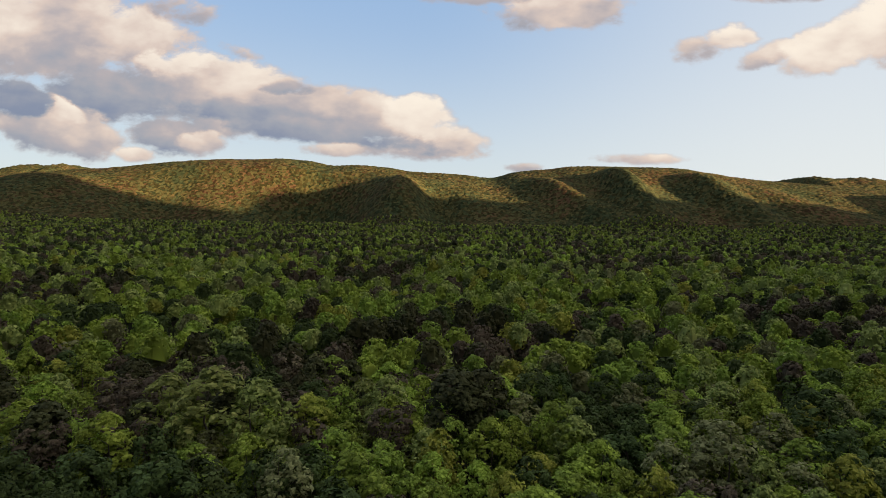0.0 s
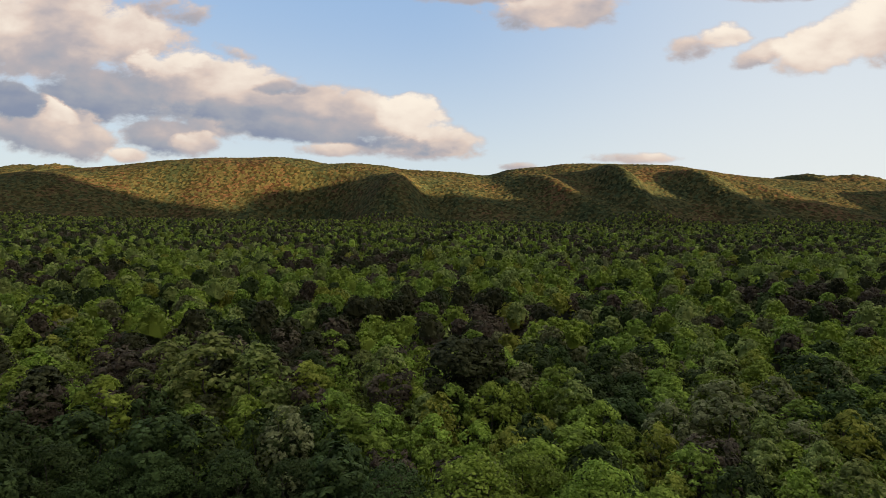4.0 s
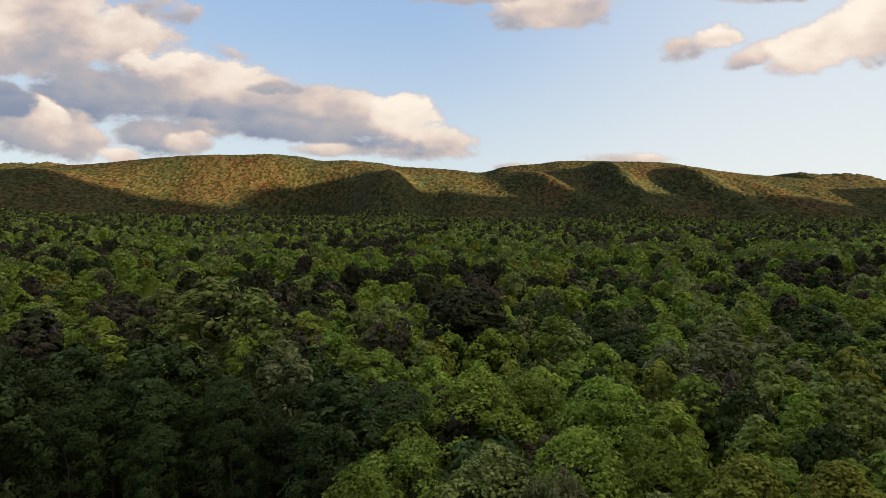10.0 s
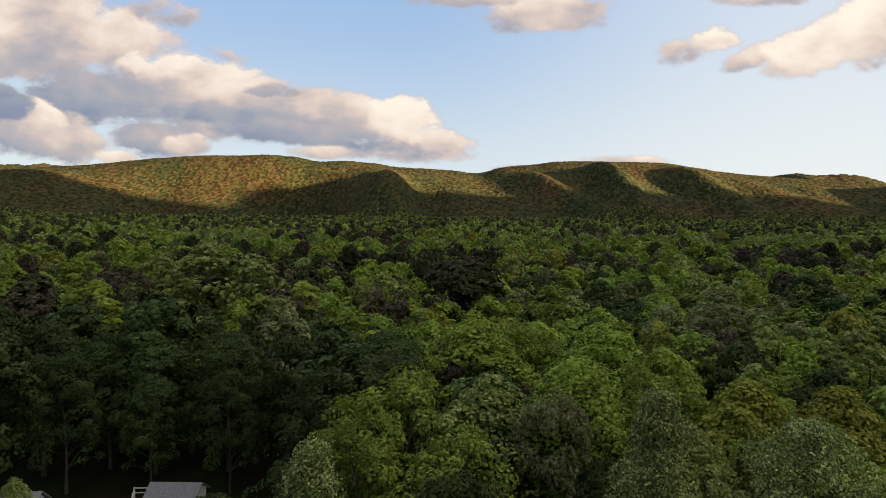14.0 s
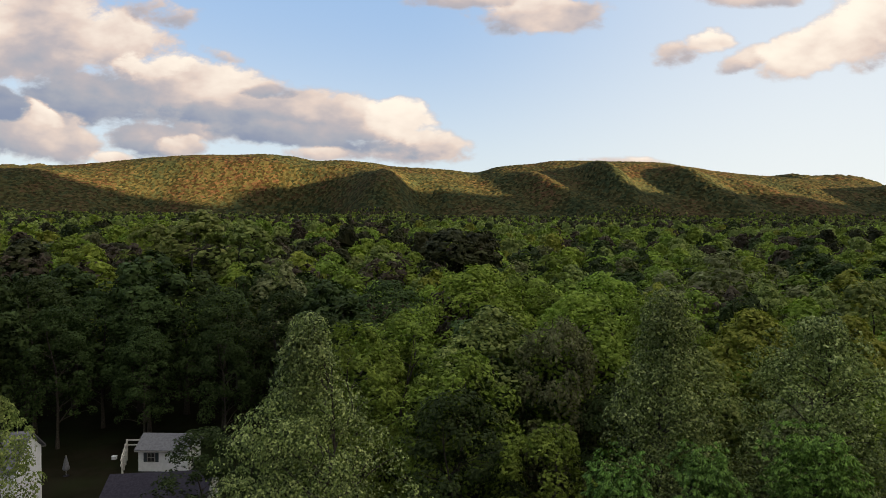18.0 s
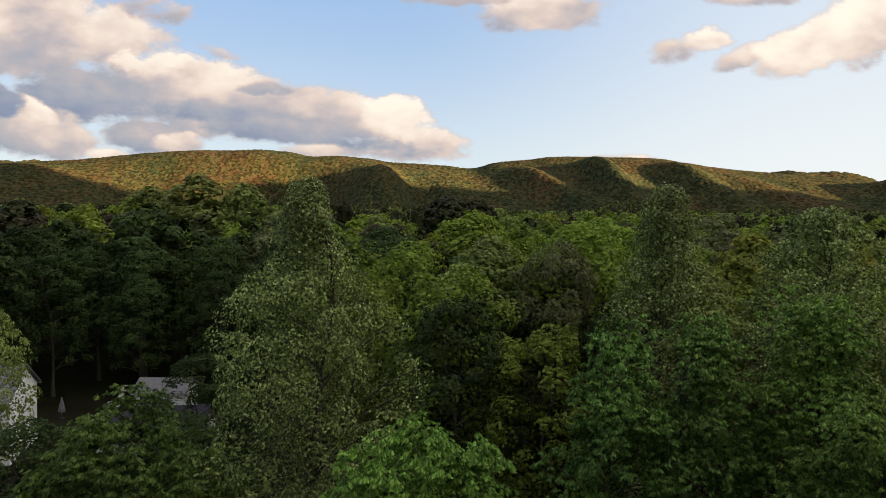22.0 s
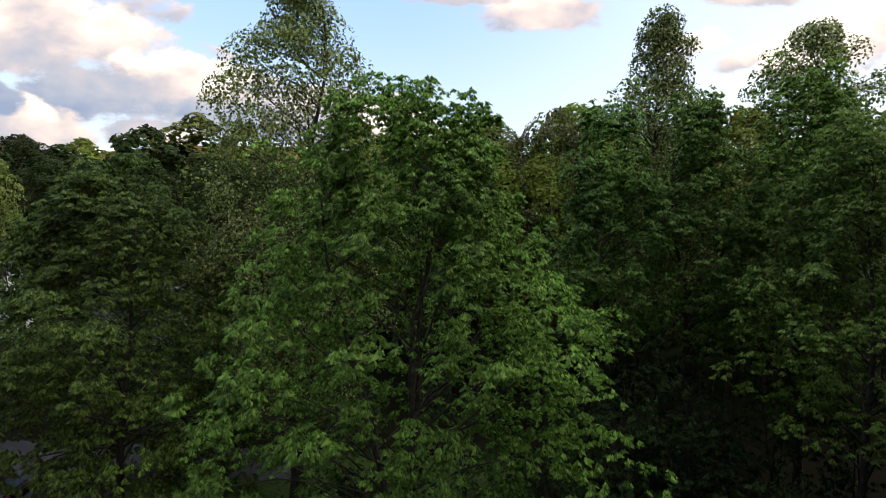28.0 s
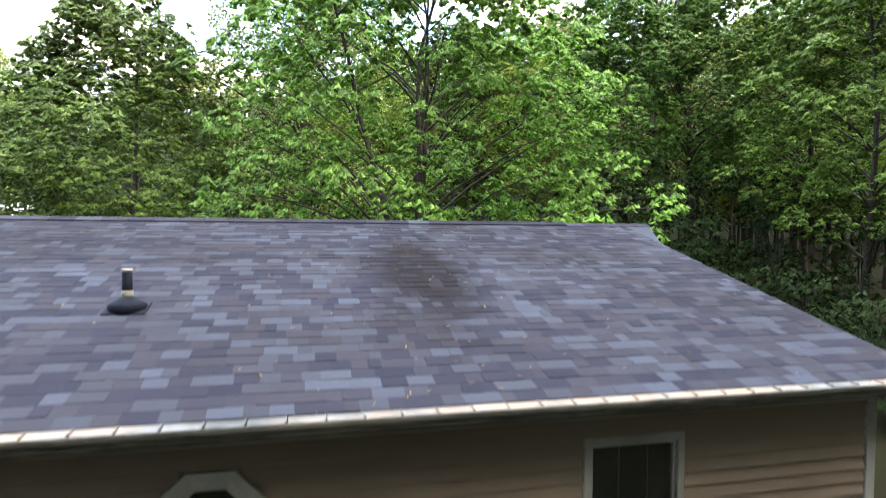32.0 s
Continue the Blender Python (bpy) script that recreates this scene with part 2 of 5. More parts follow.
def leaf_material(name, colours, through=0.3, rough=0.75, gloss=0.06, uneven=0.6):
    """Leaves: every leaf has its own tone, every tree a lean of hue."""
    mat = bpy.data.materials.new(name)
    mat.use_nodes = True
    n = Nodes(mat.node_tree)
    bsdf = mat.node_tree.nodes["Principled BSDF"]
    single = n.add("ShaderNodeNewGeometry").outputs["Random Per Island"]
    tree_random = n.add("ShaderNodeObjectInfo").outputs["Random"]
    ramp = n.add("ShaderNodeValToRGB")
    n.put(ramp.inputs[0], single)
    ramp.color_ramp.elements[0].color = (*colours[0], 1)
    ramp.color_ramp.elements[1].color = (*colours[-1], 1)
    for k, c in enumerate(colours[1:-1]):
        ramp.color_ramp.elements.new((k + 1) / (len(colours) - 1)).color = (*c, 1)
    where = n.add("ShaderNodeTexCoord").outputs["Object"]
    hue = n.add("ShaderNodeHueSaturation")
    n.put(hue.inputs["Hue"], n.math("ADD", 0.488, n.math("MULTIPLY", tree_random, 0.024)))
    n.put(hue.inputs["Value"], n.math("MULTIPLY", n.math("MULTIPLY", n.step(tree_random, 0.0, 1.0, 0.84, 1.18), n.math("ADD", 1.0 - 0.5 * uneven, n.math("MULTIPLY", single, uneven))), n.step(n.noise(where, 0.14, 2.0), 0.3, 0.7, 0.74, 1.26)))
    n.put(hue.inputs["Color"], ramp.outputs[0])
    n.put(bsdf.inputs["Base Color"], hue.outputs[0])
    bsdf.inputs["Roughness"].default_value = rough
    bsdf.inputs["Specular IOR Level"].default_value = gloss
    glow = n.add("ShaderNodeBsdfTranslucent")
    n.put(glow.inputs["Color"], n.mix(1.0, hue.outputs[0], (1.12, 1.3, 0.75), "MULTIPLY"))
    blend = n.add("ShaderNodeMixShader")
    blend.inputs[0].default_value = through
    mat.node_tree.links.new(bsdf.outputs[0], blend.inputs[1])
    mat.node_tree.links.new(glow.outputs[0], blend.inputs[2])
    mat.node_tree.links.new(blend.outputs[0], mat.node_tree.nodes["Material Output"].inputs[0])
    return mat


def hill_material():
    """Far canopy seen as a whole: every crown has its own tone, russet and green stand in drifts."""
    mat = bpy.data.materials.new("hill_canopy")
    mat.use_nodes = True
    n = Nodes(mat.node_tree)
    bsdf = mat.node_tree.nodes["Principled BSDF"]
    where = n.add("ShaderNodeTexCoord").outputs["Object"]
    cells = n.add("ShaderNodeTexVoronoi")
    cells.inputs["Scale"].default_value = 0.16
    n.put(cells.inputs["Vector"], where)
    pick = n.add("ShaderNodeSeparateColor")
    n.put(pick.inputs[0], cells.outputs["Color"])
    drift = n.noise(where, 0.006, 4.0, 0.6)
    kind = n.math("ADD", n.math("MULTIPLY", pick.outputs[0], 0.6), n.math("MULTIPLY", n.math("SUBTRACT", drift, 0.5), 1.6))
    tone = n.mix(n.step(kind, 0.0, 0.35), (0.018, 0.024, 0.012), (0.032, 0.030, 0.0125))
    tone = n.mix(n.step(kind, 0.42, 0.75), tone, (0.042, 0.025, 0.014))
    hue = n.add("ShaderNodeHueSaturation")
    n.put(hue.inputs["Color"], tone)
    n.put(hue.inputs["Value"], n.math("MULTIPLY", n.step(pick.outputs[1], 0.0, 1.0, 0.5, 1.5), n.step(n.noise(where, 0.35, 3.0), 0.3, 0.7, 0.8, 1.2)))
    n.put(bsdf.inputs["Base Color"], hue.outputs[0])
    bsdf.inputs["Roughness"].default_value = 0.95
    bsdf.inputs["Specular IOR Level"].default_value = 0.02
    return mat


M = {
    "hill": hill_material(),
    "leaf_green": leaf_material("leaf_green", [(0.099, 0.137, 0.023), (0.118, 0.158, 0.028), (0.142, 0.189, 0.032)], 0.32),
    "leaf_bright": leaf_material("leaf_bright", [(0.126, 0.172, 0.023), (0.147, 0.199, 0.032), (0.174, 0.223, 0.038)], 0.32),
    "leaf_grey": leaf_material("leaf_grey", [(0.115, 0.144, 0.043), (0.140, 0.167, 0.048), (0.181, 0.199, 0.066)], 0.32),
    # dark green, lowered further for the wood's shaded side
    "leaf_dark": leaf_material("leaf_dark", [(0.026, 0.041, 0.013), (0.031, 0.046, 0.014), (0.037, 0.053, 0.018)], 0.14),
    "leaf_yellow": leaf_material("leaf_yellow", [(0.147, 0.165, 0.023), (0.170, 0.183, 0.032), (0.190, 0.195, 0.038)], 0.32),
    "leaf_tan": leaf_material("leaf_tan", [(0.097, 0.104, 0.049), (0.118, 0.121, 0.055), (0.131, 0.139, 0.072)], 0.32),
    "leaf_brown": leaf_material("leaf_brown", [(0.052, 0.040, 0.030), (0.062, 0.048, 0.034), (0.056, 0.050, 0.032)], 0.1),
    "leaf_pine": leaf_material("leaf_pine", [(0.023, 0.026, 0.012), (0.030, 0.032, 0.013), (0.034, 0.035, 0.017)], 0.1),
    "near_bright": leaf_material("near_bright", [(0.080, 0.144, 0.018), (0.104, 0.184, 0.027), (0.138, 0.220, 0.041)], 0.34, 0.55, 0.16, 1.0),
    "near_green": leaf_material("near_green", [(0.062, 0.108, 0.017), (0.083, 0.143, 0.024), (0.108, 0.176, 0.034)], 0.30, 0.55, 0.16, 1.0),
    # deep shade under the trees is put into this leaf colour
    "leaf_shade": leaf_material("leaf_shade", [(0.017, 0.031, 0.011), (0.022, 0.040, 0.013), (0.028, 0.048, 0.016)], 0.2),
    "leaf_silver": leaf_material("leaf_silver", [(0.092, 0.124, 0.034), (0.132, 0.166, 0.050), (0.225, 0.252, 0.092)], 0.22, 0.55, 0.15, 1.0),
    "bark": material("bark", (0.036, 0.030, 0.025), (0.075, 0.065, 0.055), 9.0, 0.9, 0.8, 30.0, specular=0.05),
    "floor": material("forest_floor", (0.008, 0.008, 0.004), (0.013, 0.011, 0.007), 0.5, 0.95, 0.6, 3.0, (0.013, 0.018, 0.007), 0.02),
}

# ---- mesh helpers ----
rng = np.random.default_rng(7)


def soft(v, lo, hi):
    s = np.clip((np.asarray(v, float) - lo) / (hi - lo), 0, 1)
    return s * s * (3 - 2 * s)


def mesh_of(name, verts, faces, mat, smooth=False):
    """A mesh from arrays; all faces have the same number of corners."""
    verts, faces = np.asarray(verts, np.float32), np.asarray(faces, np.int32)
    me = bpy.data.meshes.new(name)
    count, corners = faces.shape
    me.vertices.add(len(verts))
    me.vertices.foreach_set("co", verts.ravel())
    me.loops.add(count * corners)
    me.loops.foreach_set("vertex_index", faces.ravel())
    me.polygons.add(count)
    me.polygons.foreach_set("loop_start", np.arange(0, count * corners, corners, dtype=np.int32))
    me.polygons.foreach_set("use_smooth", np.full(count, smooth))
    me.update(calc_edges=True)
    me.materials.append(mat)
    return me


def child(name, me, parent, label=""):
    ob = new(name, me)
    ob.parent = parent
    return tagged(ob, label) if label else ob


def part(name, bm, mat, parent=None, label=""):
    """Links a bmesh as one mesh object under a thing or a part."""
    me = bpy.data.meshes.new(name)
    bm.to_mesh(me)
    bm.free()
    me.materials.append(mat)
    ob = new(name, me)
    if parent:
        ob.parent = parent
    return tagged(ob, label) if label else ob


def box(bm, x0, x1, y0, y1, z0, z1, bevel=0.0, m=None):
    r = bmesh.ops.create_cube(bm, size=1.0)
    bmesh.ops.transform(bm, verts=r["verts"], matrix=Matrix.LocRotScale(((x0 + x1) / 2, (y0 + y1) / 2, (z0 + z1) / 2), None, (x1 - x0, y1 - y0, z1 - z0)))
    made = set(r["verts"])
    if bevel:
        edges = [e for e in bm.edges if e.verts[0] in made and e.verts[1] in made]
        out = bmesh.ops.bevel(bm, geom=edges, offset=bevel, segments=1, affect="EDGES")
        made |= set(out["verts"])
    if m is not None:
        bmesh.ops.transform(bm, verts=[v for v in made if v.is_valid], matrix=m)
    return bm


# ---- ground and hills ----
CRESTS = [120, 125, 130, 135, 140, 143, 146, 148, 156, 166, 169, 176, 185, 193, 199, 202, 202, 206, 201, 186, 190, 184, 172, 169, 165, 155, 177, 183, 194, 195, 194, 194, 192, 180, 168, 160, 155, 150, 146, 139, 129, 125, 122, 119, 117, 117, 117, 117, 117]      # every 75 m
# spurs of the slope: across, lean, half width, height
SPURS = [(-786, -0.32, 137, -56), (-533, -0.51, 169, -80), (-138, 0.07, 129, 57), (125, -0.48, 47, 36), (337, -0.16, 46, 48), (522, -0.32, 51, 43), (559, -0.61, 92, 35), (701, -0.45, 61, 12), (941, -0.80, 46, 15), (-1097, -0.02, 175, 53), (1155, 0.03, 46, 65), (-156, -0.31, 58, -46), (-78, 0.21, 66, 30), (-346, 0.06, 102, -45), (355, -0.22, 91, 29)]


def crest(x):
    away = [np.exp(-(((x + 1800 - 75 * k) / 48) ** 2)) for k in range(len(CRESTS))]
    return sum(h * a for h, a in zip(CRESTS, away)) / (sum(away) + 1e-12)


def ground_z(x, y):
    """Height of the ground: the valley floor, the wooded hills ahead and added, unseen high ground beside and behind.
    """
    x, y = np.asarray(x, float), np.asarray(y, float)
    z = 0.6 + 0.030 * 40 * np.log1p(np.exp(np.clip((y - 90) / 40, -30, 30))) * (1 - 0.55 * soft(y, 1200, 2400)) * (y < 4000)
    z = z + 1.7 * soft(-x, 10, 24) * soft(y, 26, 44) * (1 - soft(y, 120, 300))
    rise = soft(y, 1230, 1730) * (1 - 0.75 * soft(y, 1760, 2700))
    z = z + crest(x) * rise * 0.975
    slope = np.sin(np.pi * np.clip((y - 1215) / 380, 0, 1))
    for c, lean, s, h in SPURS:
        z = z + h * slope * np.exp(-(((x - c - lean * (y - 1700)) / s) ** 2))
    z = z + slope * 5.0 * np.sin(x / 37.0 + y / 90.0) * np.sin(y / 61.0 - x / 113.0)
    far = soft(y, 2300, 3000) * (1 - 0.5 * soft(y, 3300, 4600))
    z = z + far * (300 * np.exp(-(((x + 2180) / 520) ** 2)) + 250 * np.exp(-(((x - 1830) / 400) ** 2)) + 50 * np.exp(-(((x - 1655) / 90) ** 2)) + 18 * np.exp(-(((x - 1985) / 110) ** 2)) + 190 * np.exp(-(((x - 2400) / 280) ** 2)))
    # unseen ridge added on the sun's side, heights fitted to shade valley and hills
    along = np.interp(y, (-3000, -1500, -300, 100, 250, 400, 440, 467, 510, 553, 585, 620, 680, 750, 920, 1200, 1450), (250, 420, 470, 640, 637, 433, 469, 492, 515, 467, 421, 388, 349, 342, 264, 195, 131))
    along = along + 12 * np.sin(y / 47.0) + 8 * np.sin(y / 19.0 + 1.0)
    z = z + along * np.exp(-(((x - 1500 - 0.75 * y) / 300) ** 2)) * soft(1500 - y, 0, 250) * soft(y + 3600, 0, 900)
    z = z + 110 * soft(-y, 700, 1800) * soft(-x, -1200, 0)
    return z


gx = np.unique(np.concatenate([np.linspace(-4600, -1700, 25), np.linspace(-1700, 1700, 150), np.linspace(1700, 3200, 45), np.linspace(3200, 4600, 12), np.linspace(-60, 60, 41)]))
gy = np.unique(np.concatenate([np.linspace(-4600, -60, 42), np.linspace(-60, 120, 46), np.linspace(120, 1200, 45), np.linspace(1200, 1900, 80), np.linspace(1900, 4600, 50)]))
GX, GY = np.meshgrid(gx, gy)
GZ = ground_z(GX, GY)
nx = len(gx)
quads = (np.arange(len(gy) - 1)[:, None] * nx + np.arange(nx - 1)[None]).ravel()
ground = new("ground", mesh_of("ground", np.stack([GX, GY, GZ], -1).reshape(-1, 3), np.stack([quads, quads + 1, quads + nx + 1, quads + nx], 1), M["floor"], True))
tagged(ground, "dark leaf-littered forest floor rising to wooded hills", "ground", kind="structure")


# ---- trees ----
def leaf_quads(centres, normals, size, long=1.5, fold=0.25, along=None):
    """Each leaf: a folded diamond of two triangles, at centre, with its face to the normal."""
    k = len(centres)
    normals = normals / np.linalg.norm(normals, axis=1, keepdims=True)
    side = np.cross(normals, rng.normal(size=(k, 3)) if along is None else along)
    side /= np.linalg.norm(side, axis=1, keepdims=True)
    tip = np.cross(side, normals)
    size = np.broadcast_to(size, (k,))[:, None] * rng.uniform(0.7, 1.3, (k, 1))
    mid = centres + normals * size * fold * 0.3
    verts = np.stack([mid - tip * size * long / 2, centres + side * size / 2 - normals * size * fold, mid + tip * size * long / 2, centres - side * size / 2 - normals * size * fold], 1).reshape(-1, 3)
    base = np.arange(k)[:, None] * 4
    return verts, np.concatenate([base + [0, 1, 2], base + [0, 2, 3]], 0)


def tube(path, radii, sides=6):
    """A tapered limb along a path of points."""
    path, radii = np.asarray(path, float), np.asarray(radii, float)
    way = np.gradient(path, axis=0)
    way /= np.linalg.norm(way, axis=1, keepdims=True) + 1e-9
    a = np.cross(way, [0.31, 0.95, 0.05])
    a /= np.linalg.norm(a, axis=1, keepdims=True) + 1e-9
    b = np.cross(way, a)
    turn = np.linspace(0, 2 * np.pi, sides, endpoint=False)
    verts = (path[:, None] + radii[:, None, None] * (np.cos(turn)[None, :, None] * a[:, None] + np.sin(turn)[None, :, None] * b[:, None])).reshape(-1, 3)
    i, j = np.meshgrid(np.arange(len(path) - 1), np.arange(sides), indexing="ij")
    i, j = i.ravel(), j.ravel()
    k = (j + 1) % sides
    return verts, np.stack([i * sides + j, i * sides + k, (i + 1) * sides + k, (i + 1) * sides + j], 1)


def join(pieces):
    verts, faces, base = [], [], 0
    for v, f in pieces:
        verts.append(v)
        faces.append(f + base)
        base += len(v)
    return np.concatenate(verts), np.concatenate(faces)


PROFILES = {
    "oval": lambda s: np.sin(np.pi * np.clip(s * 0.92 + 0.08, 0, 1)) ** 0.6,
    "spire": lambda s: np.minimum(1.0, 2.5 * (1.03 - s)) * soft(s, -0.2, 0.22),
    "dome": lambda s: np.clip(1.02 - s, 0, 1) ** 0.55 * soft(s, -0.25, 0.3) * 1.12,
    "round": lambda s: np.sqrt(np.clip(1 - (s * 1.55 - 0.58) ** 2, 0, 1)),
    "vase": lambda s: np.sqrt(np.clip(1 - (s * 1.45 - 0.72) ** 2, 0.02, 1)) * (0.55 + 0.45 * s),
}


def tree_meshes(name, height, base, radius, profile, clumps, leaves, size, leaf, clump=0.75, stems=1, flat=0.55, hang=0.0, lobes=5, shell=0.55, limbs_max=70, tufts=0, fine=0.9, slim=1.0, jitter=0.25, lumps=0.0, leaders=0):
    """Trunk, limbs and crown of one tree with its foot at the origin. Limbs run from the stems to the leaf clumps, which fill an uneven envelope."""
    seedling = rng.uniform(0, 6.28, 8)
    s = np.sort(rng.uniform(0, 1, clumps) ** 0.9)
    turn = rng.uniform(0, 2 * np.pi, clumps)
    uneven = 1 + 0.17 * np.sin(lobes * turn + seedling[0] + 5 * s) + 0.13 * np.sin(3 * turn + seedling[1] - 9 * s) + 0.08 * np.sin(17 * s + seedling[2])
    out = PROFILES[profile](s) * radius * uneven * (1 - (1 - shell) * rng.uniform(0, 1, clumps) ** 1.6)
    centres = np.stack([out * np.cos(turn), out * np.sin(turn), base + s * (height - base - clump * 0.45)], 1)
    outward = np.stack([np.cos(turn), np.sin(turn), 0.55 + 0.9 * s], 1)
    if tufts:
        # some boughs reach out beyond the rest
        centres += outward / np.linalg.norm(outward, axis=1, keepdims=True) * ((rng.uniform(0, 1, clumps) < 0.2) * (s > 0.3) * rng.uniform(0.3, 1.0, clumps) + 0.35 * np.sin(9 * turn + 14 * s + seedling[3]))[:, None]
    centres[:, 2] -= hang * out
    if leaders:
        # the top parts into several upright leaders of unequal height
        turn_l, out_l, rise_l = rng.uniform(0, 6.28, leaders) + np.arange(leaders) * 2.4, radius * np.sqrt(rng.uniform(0.02, 0.5, leaders)), rng.uniform(-0.7, 0.7, leaders)
        axis = np.stack([out_l * np.cos(turn_l), out_l * np.sin(turn_l)], 1)
        axis[0], rise_l[0] = axis[0] * 0.3, 0.4
        own = np.argmin(((centres[:, None, :2] - axis[None]) ** 2).sum(2) + rng.uniform(0, 1.5, (clumps, leaders)), axis=1)
        pull = soft(s, 0.45, 0.95)
        centres[:, :2] += (axis[own] - centres[:, :2]) * 0.42 * pull[:, None]
        centres[:, 2] += pull * (rise_l[own] - 0.12 * out_l[own])
    # leaves round the clumps
    spread = rng.normal(size=(clumps, leaves, 3))
    spread *= np.minimum(1.0, 1.45 / np.linalg.norm(spread, axis=2, keepdims=True)) * clump * 0.55 * rng.uniform(0.65, 1.3, (clumps, 1, 1))
    spread[..., 2] *= flat
    spots = centres[:, None] + spread
    spots[..., 2] -= hang * 0.8 * np.hypot(spread[..., 0], spread[..., 1])
    sides = np.stack([np.cos(turn), np.sin(turn), 0.1 + 1.6 * s**1.4], 1)
    face = sides[:, None] * fine + spread * 0.9 / clump + rng.normal(size=spots.shape) * jitter + [0, 0, 0.12]
    if tufts:
        # clumps carry sprigs of drooping leaves, mostly on their upper and outer side
        where = rng.normal(size=(clumps, tufts, 3)) + np.stack([np.cos(turn), np.sin(turn), np.full(clumps, 0.7)], 1)[:, None] * 0.75
        where /= np.linalg.norm(where, axis=2, keepdims=True)
        hub = centres[:, None] + where * [1, 1, flat] * clump * rng.uniform(0.55, 1.25, (clumps, 1, 1)) * rng.uniform(0.6, 1.1, (clumps, tufts, 1))
        hub = hub.reshape(-1, 1, 3)
        aim = (where + outward[:, None] * 0.4).reshape(-1, 1, 3) * [1, 1, 0.45]
        around = rng.uniform(0, 6.28, (len(hub), leaves))
        along = np.stack([np.cos(around), np.sin(around), rng.uniform(-0.75, 0.05, around.shape)], -1) + aim * 0.8
        along /= np.linalg.norm(along, axis=2, keepdims=True)
        spots = hub + along * size * rng.uniform(0.5, 1.7, (len(hub), leaves, 1))
        face = np.array([0, 0, 1.0]) + along * [0.9, 0.9, 0.0] + rng.normal(size=spots.shape) * 0.22
        crown = mesh_of(name + "_crown", *leaf_quads(spots.reshape(-1, 3), face.reshape(-1, 3), size, 1.75, 0.25, along.reshape(-1, 3)), leaf)
    elif lumps:
        # rounded lobes with their leaves on the outer side
        ball = lumps * rng.uniform(0.7, 1.25, (clumps, 1, 1))
        way = rng.normal(size=(clumps, leaves, 3))
        way /= np.linalg.norm(way, axis=2, keepdims=True)
        way += (0.75 if shell > 0.5 else 0.35) * outward[:, None] / np.linalg.norm(outward, axis=1)[:, None, None]
        way /= np.linalg.norm(way, axis=2, keepdims=True)
        spots = centres[:, None] - outward[:, None] * ball * 0.35 + way * ball * [1, 1, flat] * rng.uniform(0.86, 1.06, (clumps, leaves, 1))
        face = way + 0.35 * outward[:, None] + rng.normal(size=way.shape) * jitter
        crown = mesh_of(name + "_crown", *leaf_quads(spots.reshape(-1, 3), face.reshape(-1, 3), size, 1.35, 0.15), leaf)
    else:
        crown = mesh_of(name + "_crown", *leaf_quads(spots.reshape(-1, 3), face.reshape(-1, 3), size, 1.35), leaf)
    # stems and limbs
    trunks, limbs, lines = [], [], []
    thick = 0.016 * height * slim * (0.85 if stems == 1 else 0.5)
    for k in range(stems):
        lean = rng.normal(size=2) * (0.02 if stems == 1 else 0.085) * height
        z = np.linspace(0, 1, 9)
        wob = np.cumsum(rng.normal(size=(9, 2)) * 0.012 * height, axis=0) * z[:, None]
        line = np.stack([lean[0] * z**1.3 + wob[:, 0], lean[1] * z**1.3 + wob[:, 1], z * height * (0.87 if stems == 1 else 0.80)], 1)
        if stems > 1:
            line[0, :2] += rng.normal(size=2) * 0.15
        trunks.append(tube(line, thick * (1 - 0.93 * z) * np.where(z == 0, 1.35, 1.0) + 0.012, 8))
        lines.append(line)
    for k in np.linspace(0, clumps - 1, min(clumps, limbs_max)).astype(int):
        c = centres[k]
        line = lines[k % stems]
        z0 = max(0.12 * height + rng.uniform(0, 0.12) * height, min(c[2] - 0.55 * np.hypot(c[0], c[1]) - 0.3, height * 0.85))
        start = np.array([np.interp(z0, line[:, 2], line[:, i]) for i in range(3)])
        q = np.linspace(0, 1, 5)[:, None]
        bow = np.array([0, 0, 0.16 * np.linalg.norm(c - start)])
        limb = start + (c - start) * q + bow * (q * (1 - q)) * 2 + rng.normal(size=(5, 3)) * 0.06 * q * (1 - q) * 4
        r = thick * (1 - 0.9 * z0 / height) * 0.42
        limbs.append(tube(limb, r * (1 - 0.85 * q[:, 0]) + 0.006, 4))
    return mesh_of(name + "_trunk", *join(trunks + limbs), M["bark"], True), crown


def tree(x, y, meshes, label, turn=0.0, scale=1.0, group="", tall=1.0, name="tree", z=None):
    top = new(name)
    top.location = (x, y, float(ground_z(x, y)) - 0.05 if z is None else z)
    top.rotation_euler = (0, 0, turn)
    top.scale = (scale, scale, scale * tall)
    for n, me in zip(("trunk", "crown"), meshes):
        child(n, me, top)
    return tagged(top, label, "tree", group)


def hero(x, y, top, base, radius, profile, clumps, tufts, size, leaf, label, leaves=9, **more):
    g = float(ground_z(x, y))
    return tree(x, y, tree_meshes("tree", top - g, base, radius, profile, clumps, leaves, size, M[leaf], tufts=tufts, **more), label)


